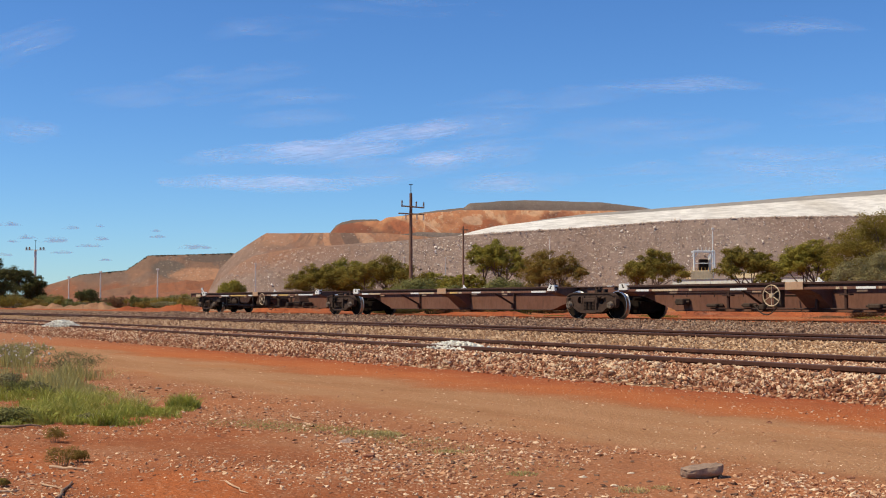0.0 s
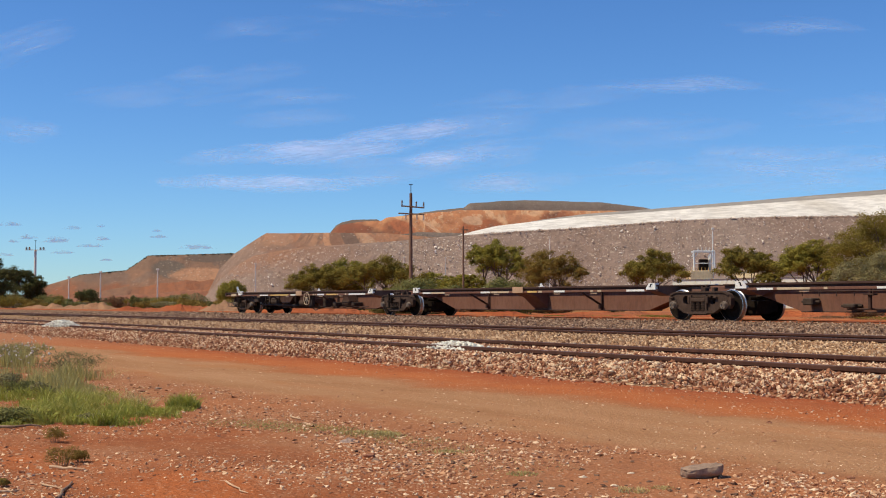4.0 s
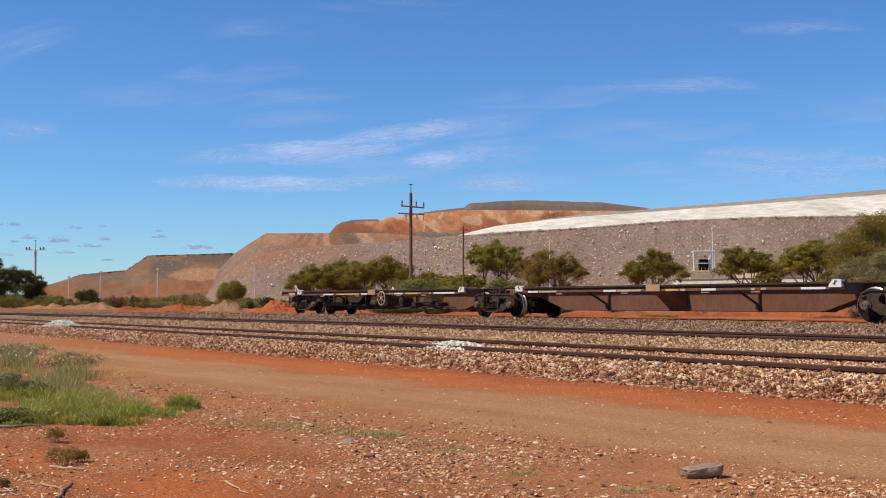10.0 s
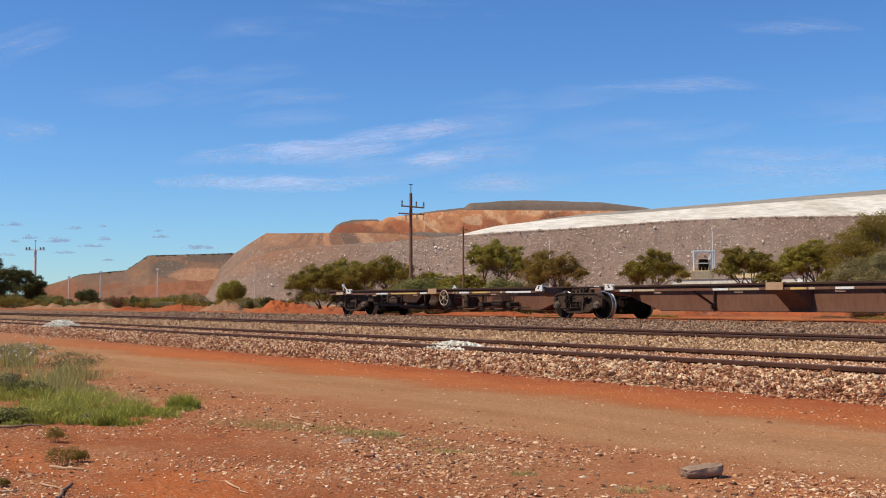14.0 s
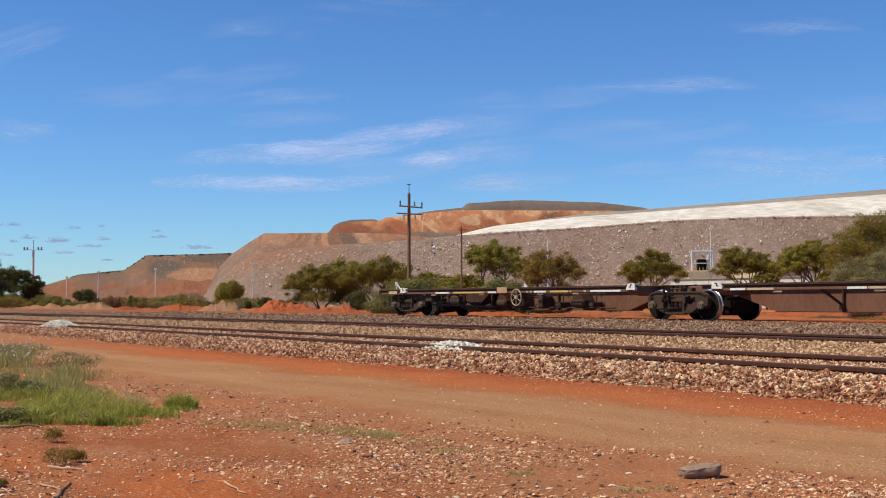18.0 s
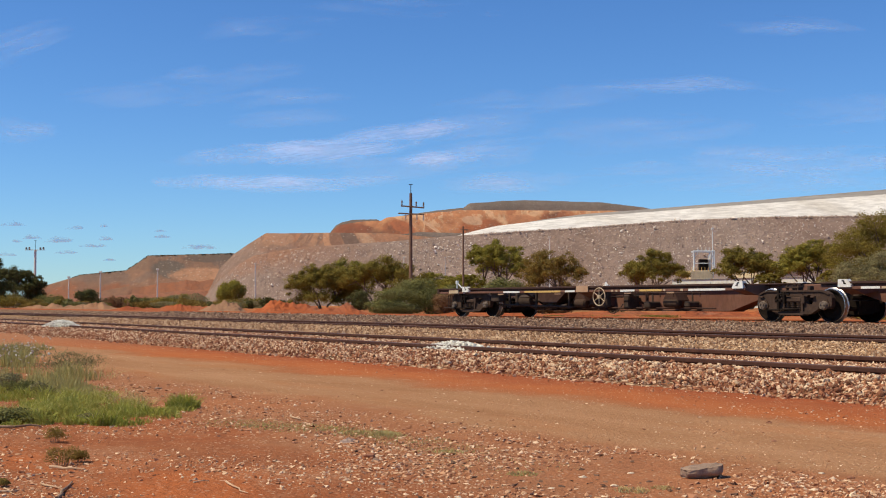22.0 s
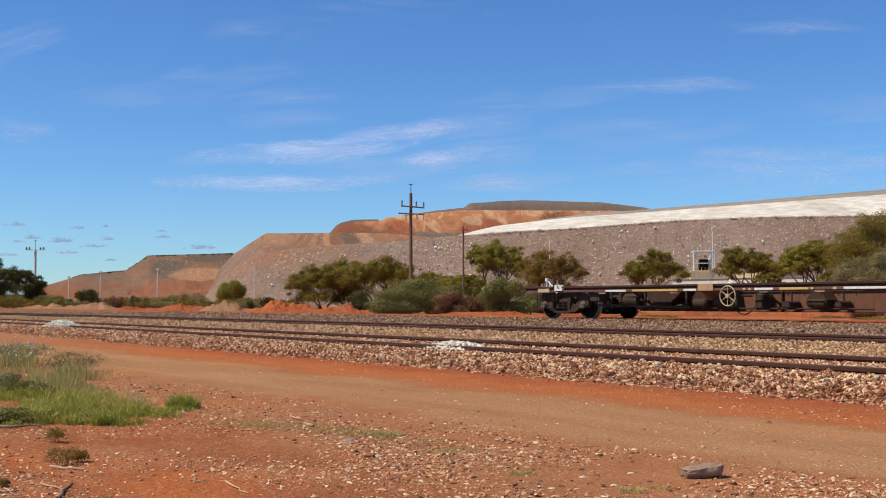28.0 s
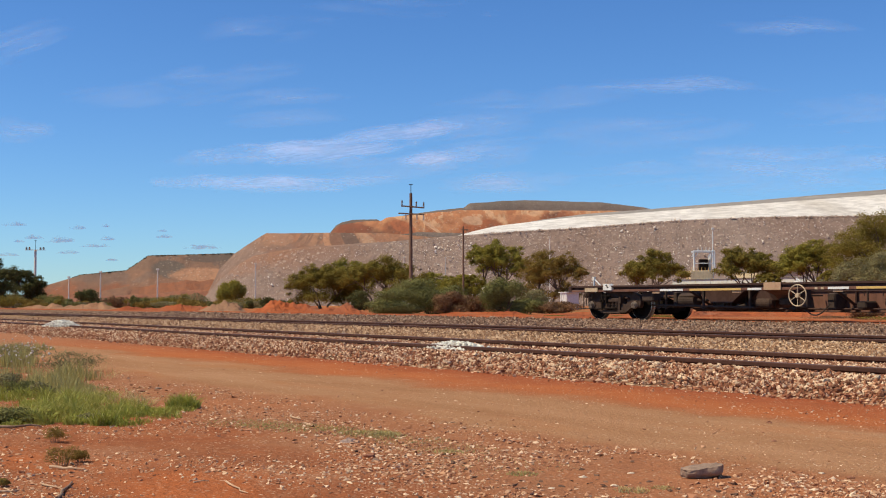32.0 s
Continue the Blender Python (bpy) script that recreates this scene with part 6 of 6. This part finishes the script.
def foreground():
    rng = np.random.default_rng(20)
    tufts = [(-458, -181, 0.1, 0.115, 800), (-470, -186, 0.12, 0.04, 300), (-500, -188, 0.14, 0.035, 300), (-528, -190, 0.16, 0.05, 350)]
    for i in range(140):
        u, v = rng.uniform(-840, -545), rng.uniform(-211, -158)
        if u < -742 and -188 < v < -170 or u > -590 and v > -168:
            continue
        tufts.append((u, v, rng.uniform(0.04, 0.13), 0.025 + 0.1 * rng.uniform() ** 1.3, int(rng.uniform(60, 200))))
    for i in range(12):
        tufts.append((rng.uniform(-570, -480), rng.uniform(-198, -184), rng.uniform(0.04, 0.1), rng.uniform(0.02, 0.06), 120))
    blades("grass", tufts, GRASS, "lush green grass clumps on red soil", 21, 1.5, 0.0024)
    tufts = [(rng.uniform(-730, -640), rng.uniform(-165, -120), rng.uniform(0.08, 0.18), rng.uniform(0.08, 0.22), 130) for i in range(15)]
    tufts += [(rng.uniform(-840, -740), rng.uniform(-160, -110), rng.uniform(0.1, 0.2), rng.uniform(0.06, 0.16), 200) for i in range(12)]
    tufts += [(rng.uniform(-730, -610), rng.uniform(-166, -142), rng.uniform(0.08, 0.16), rng.uniform(0.04, 0.12), 150) for i in range(18)]
    blades("tall_grass", tufts, GRASS_PALE, "tall grey-green grass going to seed", 22, 0.7, 0.0022)
    tufts = [(rng.uniform(-840, -715), rng.uniform(-110, -82), rng.uniform(0.15, 0.3), rng.uniform(0.1, 0.26), 170) for i in range(12)]
    blades("daisy_stems", tufts, GRASS_PALE, "wild daisy stems beside the road", 23, 0.5, 0.004)
    blades("dry_grass", ((-535, -176, 0.1, 0.09, 160), (-560, -170, 0.14, 0.12, 120), (-760, -200, 0.1, 0.14, 120), (-640, -130, 0.3, 0.2, 200), (-100, -228, 0.1, 0.035, 260), (-330, -205, 0.35, 0.012, 300), (-160, -215, 0.35, 0.012, 320),
                         (330, -326, 0.06, 0.02, 150), (385, -322, 0.04, 0.016, 80), (100, -285, 0.3, 0.01, 260), (-20, -250, 0.3, 0.01, 260)), STRAW, "thin dry straw tufts on red soil", 24, 3.5, 0.0016)
    for u, v, h, w in ((-680, -240, 0.06, 0.12), (-668, -282, 0.07, 0.13), (-640, -276, 0.05, 0.07), (-775, -318, 0.02, 0.05)):
        bush(spot(u, EYE.z * LENS / -v), h, w, LEAF_BROWN, "wispy olive weed with dry stems on red soil", int(-v), 420, 0.007)
    for u, v, h, w, mat, seed in ((-706, -164, 0.1, 0.17, LEAF_GREY, 906), (-770, -205, 0.07, 0.24, LEAF_SAGE, 907), (-744, -206, 0.06, 0.2, LEAF_SAGE, 908), (-700, -204, 0.05, 0.14, LEAF_GREEN, 909), (-768, -150, 0.12, 0.24, LEAF_GREY, 903), (-745, -160, 0.1, 0.2, LEAF_SAGE, 910),
                                  (-620, -205, 0.035, 0.12, LEAF_GREY, 912), (-655, -122, 0.2, 0.5, LEAF_GREY, 904), (-770, -100, 0.22, 0.9, LEAF_GREY, 905)):
        bush(spot(u, EYE.z * LENS / -v), h, w, mat, "low green-brown weed on red soil", seed, 900, 0.015)
    blades("weeds", ((-102, -226, 0.07, 0.03, 300), (-360, -206, 0.22, 0.014, 420), (-300, -210, 0.2, 0.016, 420), (-240, -214, 0.22, 0.018, 420), (-140, -224, 0.16, 0.02, 360), (-60, -236, 0.2, 0.016, 320), (20, -252, 0.2, 0.014, 300), (-182, -216, 0.12, 0.016, 260),
                     (8, -256, 0.07, 0.018, 200), (139, -297, 0.06, 0.016, 200), (-150, -222, 0.1, 0.014, 220)), GRASS_PALE, "fuzzy olive-green weeds on red soil", 25, 1.6, 0.0014)
    rng = np.random.default_rng(31)
    n = 110
    c = [spot(float(u), EYE.z * LENS / float(v)) for u, v in zip(rng.uniform(-800, -690, n), rng.uniform(85, 125, n))]
    p = np.array([(q.x, q.y, float(h)) for q, h in zip(c, rng.uniform(0.08, 0.24, n))])
    stones("daisies", p, rng.uniform(0.013, 0.027, n), stone_material("petals", ((0.0, (0.5, 0.43, 0.33)), (1.0, (0.76, 0.71, 0.6)))), "white wild daisy heads over green stems", "flowers", 32)
    rng = np.random.default_rng(40)
    q = np.stack([rng.uniform(-26, 10, 9000), rng.uniform(-9, 6.2, 9000), np.zeros(9000)], 1)
    q[:, 2] = [ground_z(a, b) for a, b, _ in q]
    stones("pebbles", q, 0.006 + 0.024 * rng.uniform(0, 1, len(q)) ** 3, STONE_CREAM, "cream and brown pebbles loose on red soil", "pebbles", 39, 0.42, 0.6, True)
    # dark slate chips along the edge of the road
    rng = np.random.default_rng(48)
    q = np.array([spot(a, EYE.z * LENS / b)[:] for a, b in zip(rng.uniform(-300, 700, 900), rng.uniform(205, 345, 900))])
    q = q[np.abs(q[:, 1] - 2.85 + 0.25 * np.sin(q[:, 0] * 1.3)) < rng.exponential(0.22, len(q))]
    q[:, 2] = [ground_z(a, b) for a, b, _ in q]
    stones("stone_chips", q, 0.008 + 0.03 * rng.uniform(0, 1, len(q)) ** 2.2, STONE_DARK, "dark brown slate chips on the verge", "stone chips", 49, 0.42, 0.5, True)
    # loose pebbles: thick on the verge, thin on the road
    for seed, n, y0, y1, lo, hi in ((44, 100000, 2.2, 3.5, 0.006, 0.034), (41, 90000, 0.3, 3.5, 0.005, 0.028), (42, 31000, 3.2, 5.4, 0.006, 0.018), (43, 41000, 5.2, 6.45, 0.008, 0.034)):
        rng = np.random.default_rng(seed)
        q = np.array([spot(a, EYE.z * LENS / b)[:] for a, b in zip(rng.uniform(-1000, 1000, n), rng.uniform(90, 620, n))])
        keep = np.array([noise.noise((a * 1.1, b * 1.6, 3.0)) + (0.27 - 0.8 * abs(b - 2.9) if seed == 44 else 0.04 if seed == 41 else -0.12) for a, b, _ in q]) > rng.uniform(-0.4, 0.4, n)
        q = q[keep & (q[:, 1] > y0) & (q[:, 1] < y1)]
        more = np.stack([rng.uniform(-3, 14, 2600), rng.uniform(y0, y1, 2600), np.zeros(2600)], 1)
        q = np.concatenate([q, more])
        q[:, 2] = [ground_z(a, b) for a, b, _ in q]
        stones("pebbles", q, lo + (hi - lo) * rng.uniform(0, 1, len(q)) ** (3.2 if seed in (43, 44) else 3.6), STONE_PALE if seed in (41, 42) else STONE_CREAM, "cream and brown pebbles loose on red soil", "pebbles", seed + 3, 0.4, 0.62, True)


foreground()
shoulder_pieces(near_bed)
heap(26, 81, 1.3, 0.5, 0.09, "small heap of white crushed stone over rusty rail", 51)
heap(-674, 42, 1.7, 0.75, 0.16, "small heap of white crushed stone beside rusty rail", 52)


def flat_rock():
    """A flat weathered slab, split in thin ledges, undercut along its front."""
    c = spot(453, 1271 / 303.0)
    top = thing("rock", (c.x, c.y, ground_z(c.x, c.y) - 0.002), "flat grey-brown slab of rock on the gravel road", "rock", turn=YAW + 4)
    bm = bmesh.new()
    bmesh.ops.create_icosphere(bm, subdivisions=4, radius=1.0)
    for q in bm.verts:
        x, y, z = q.co
        k = 1 + 0.2 * noise.noise((x * 1.6, y * 1.6, 4.0)) + 0.06 * noise.noise((x * 5, y * 5, z * 5))
        # square the plan and flatten the top
        f = 1.0 / max(0.75, (abs(x) ** 4 + abs(y) ** 4) ** 0.25 + 0.15)
        px, py = 0.083 * x * k * f, 0.052 * y * k * f
        pz = math.copysign(abs(z) ** 0.55, z) * 0.026 + 0.026
        step = round(pz / 0.009) * 0.009
        pz = 0.35 * pz + 0.65 * step
        lean = 0.05 * (px + 0.02)
        under = 0.016 * max(0.0, 1 - pz / 0.02) * (1 if py < 0 else 0.3)
        q.co = Vector((px * (1 - under * 6), py + (under if py < 0 else 0), pz * (0.8 + 2.6 * max(0.0, px)) + lean + 0.004 * noise.noise((px * 60, py * 60, pz * 30))))
    part("slab", bm, SLATE, top)


flat_rock()


def stick(u0, v0, u1, v1, r, label, seed, wood=TWIG):
    a, b = spot(u0, EYE.z * LENS / -v0), spot(u1, EYE.z * LENS / -v1)
    rng = np.random.default_rng(seed)
    mid = (a + b) / 2
    mid.z = ground_z(mid.x, mid.y)
    a.z = b.z = mid.z
    top = thing("stick", mid, label, "stick")
    bm = bmesh.new()
    pts = [a.lerp(b, t) - mid + Vector((0, 0, r * 0.8)) + Vector((*(rng.normal(size=2) * r * 0.8), abs(rng.normal()) * r * 0.5)) for t in np.linspace(0, 1, 6)]
    for i in range(5):
        rod(bm, pts[i], pts[i + 1], r * (1 - 0.12 * i), r * (1 - 0.12 * (i + 1)), 7)
    part("wood", bm, wood, top)


stick(-820, -217, -706, -214, 0.01, "thin dark fallen branch beside grass", 61)
stick(-672, -342, -650, -312, 0.0065, "short dark broken stick on red soil", 62)
stick(-384, -312, -344, -330, 0.004, "pale thin twig on red soil", 63, PALE_TWIG)
stick(-690, -288, -630, -291, 0.006, "pale dry stick on red soil", 64, PALE_TWIG)
stick(-704, -316, -664, -326, 0.004, "thin pale twig on red soil", 65, PALE_TWIG)
stick(-786, -330, -742, -327, 0.005, "thin pale twig on red soil", 66, PALE_TWIG)
stick(-770, -322, -750, -334, 0.003, "thin pale twig on red soil", 67, PALE_TWIG)
stick(-440, -312, -410, -309, 0.003, "thin pale twig on red soil", 68, PALE_TWIG)
stick(-268, -196, -252, -201, 0.006, "pale dry stick on gravel verge", 69, PALE_TWIG)
stick(-545, -172, -522, -180, 0.005, "pale dry stick beside grass", 70, PALE_TWIG)



def loose_stone(u, v, size, material, label, seed):
    c = spot(u, EYE.z * LENS / -v)
    top = thing("stone", (c.x, c.y, ground_z(c.x, c.y) - 0.003), label, "stone", "single stones by the road", turn=YAW)
    bm = bmesh.new()
    bmesh.ops.create_icosphere(bm, subdivisions=2, radius=1.0)
    for q in bm.verts:
        k = 1 + 0.35 * noise.noise(q.co * 1.4 + Vector((seed, 0, 0)))
        q.co = Vector((q.co.x * size * 0.5 * k, q.co.y * size * 0.36 * k, (q.co.z * 0.5 + 0.42) * size * 0.36 * k))
    part("lump", bm, material, top)


PALE_STONE = metal_paint("pale_stone", (0.68, 0.55, 0.4), (0.5, 0.34, 0.2), 0.9, 0.0, 30)
RED_STONE = metal_paint("red_stone", (0.3, 0.13, 0.075), (0.2, 0.08, 0.05), 0.9, 0.0, 30)
for i, (u, v, size, mat) in enumerate(((27, -336, 0.026, PALE_STONE), (-62, -297, 0.03, RED_STONE), (-18, -262, 0.02, PALE_STONE), (120, -246, 0.022, RED_STONE), (246, -303, 0.03, PALE_STONE), (330, -296, 0.026, PALE_STONE),
                                       (582, -240, 0.026, RED_STONE), (574, -208, 0.03, RED_STONE), (664, -298, 0.024, PALE_STONE), (716, -306, 0.03, RED_STONE), (-130, -265, 0.05, RED_STONE), (-118, -272, 0.035, SLATE),
                                       (-530, -155, 0.06, RED_STONE), (-502, -150, 0.05, SLATE), (300, -318, 0.028, PALE_STONE), (190, -322, 0.022, PALE_STONE), (-260, -240, 0.03, RED_STONE), (620, -322, 0.03, RED_STONE))):
    loose_stone(u, v, size, mat, "pale cream stone on red soil" if mat is PALE_STONE else "rust-red stone on gravel verge" if mat is RED_STONE else "dark slate chip on gravel verge", i * 3.1)


def plastic_scrap():
    c = spot(-166, EYE.z * LENS / 238.0)
    top = thing("plastic_scrap", (c.x, c.y, ground_z(c.x, c.y) - 0.004), "crumpled lilac plastic scrap on red soil", "litter", turn=YAW)
    bm = bmesh.new()
    bmesh.ops.create_grid(bm, x_segments=12, y_segments=8, size=0.5)
    for q in bm.verts:
        x, y = q.co.x, q.co.y
        q.co = Vector((x * 0.085, y * 0.06, 0.004 + (0.008 + 0.03 * abs(noise.noise((x * 4, y * 4, 2)))) * (1 - (2 * max(abs(x), abs(y))) ** 2)))
    bmesh.ops.solidify(bm, geom=bm.faces[:], thickness=0.0012)
    part("sheet", bm, metal_paint("lilac_plastic", (0.37, 0.27, 0.22), (0.27, 0.15, 0.1), 0.5, 0.0, 20), top)


plastic_scrap()

# ---- clouds ----
CLOUDS = []


def cloud(u, v, w, h, tilt, material, drift, label):
    depth = 3950.0 - 9.0 * len(CLOUDS)
    s = depth / LENS
    bm = bmesh.new()
    w, h = (w * 1.25, h * 1.7) if drift < 0 else (w, h)
    bmesh.ops.create_grid(bm, x_segments=1, y_segments=1, size=0.5, matrix=Matrix.Rotation(radians(90), 4, "X"))
    for vert in bm.verts:
        vert.co.x *= w * s
        vert.co.z *= h * s
    ob = mesh_object("cloud", bm, material)
    tagged(ob, label, "cloud", "clouds", "stuff")
    ob.visible_shadow = False
    CLOUDS.append((ob, u, v, tilt, drift, depth))


for u, v, w, h, tilt in ((440, 390, 420, 24, -1), (560, 236, 620, 66, 0), (-750, 462, 190, 50, 18), (-770, 306, 150, 34, 0), (620, 494, 240, 26, -2), (40, 262, 300, 44, 6), (110, 214, 240, 36, 3), (640, 258, 420, 40, 0)):
    cloud(u, v, w, h, tilt, CIRRUS, -12, "thin white wisp of high cirrus cloud")
for u, v, w, h, tilt in ((-400, 392, 330, 50, 7), (-270, 366, 240, 34, 5), (-270, 330, 220, 26, 3), (-300, 495, 260, 40, 4), (-60, 530, 420, 30, -2), (330, 300, 420, 50, 3), (180, 364, 400, 34, 4), (-540, 378, 260, 40, 4), (-120, 240, 300, 40, 2), (60, 320, 300, 40, 6), (700, 340, 300, 50, 2)):
    cloud(u, v, w, h, tilt, FAINT_CIRRUS, -12, "faint veil of high cirrus cloud")
for u, v, w, h, tilt in ((-330, 266, 280, 26, 5), (-200, 276, 320, 34, 6), (-360, 215, 300, 20, 0), (-260, 214, 340, 24, 1), (30, 266, 200, 18, 6), (-30, 252, 130, 12, 5), (-80, 304, 240, 26, 7)):
    cloud(u, v, w, h, tilt, BRIGHT_CIRRUS, -12, "thin white wisp of high cirrus cloud")
for u, v, w, h in ((-730, 118, 44, 12), (-683, 113, 70, 16), (-755, 111, 30, 9), (-766, 141, 56, 12), (-655, 135, 40, 12), (-604, 138, 22, 9), (-622, 103, 66, 10), (-600, 115, 36, 11), (-500, 119, 40, 10), (-434, 101, 80, 15), (-670, 91, 56, 9), (-775, 87, 60, 9), (-592, 77, 30, 6), (-506, 129, 30, 6)):
    cloud(u, v, w, h, 0, CUMULUS, 11, "small distant grey-mauve cloud low in sky")


# ---- what moves ----
def motions():
    for w, x in ((rear, REAR_X), (mid, MID_X), (front, FRONT_X)):
        walk(w, [(t, pose(x + s, TRAIN_Y, RAIL_Z)) for t, s in SHIFT])
    ts, ss = [a for a, _ in SHIFT], [b for _, b in SHIFT]
    steps = [i * 0.5 for i in range(65)]
    for k, w in enumerate(WHEELSETS):
        p = w.location.copy()
        walk(w, [(t, pose(p.x, p.y, p.z, 0, math.degrees((float(np.interp(t, ts, ss)) + 7) / WHEEL_R) + 31 * k, 0)) for t in steps])
    for ob, u, v, tilt, drift, depth in CLOUDS:
        rows = []
        for t in (0.0, 16.0, 32.0):
            q = spot(u + drift * (t / 32.0 - 0.5), depth, rise(v, depth))
            rows.append((t, pose(q.x, q.y, q.z, 0, -tilt, YAW)))
        walk(ob, rows)


motions()
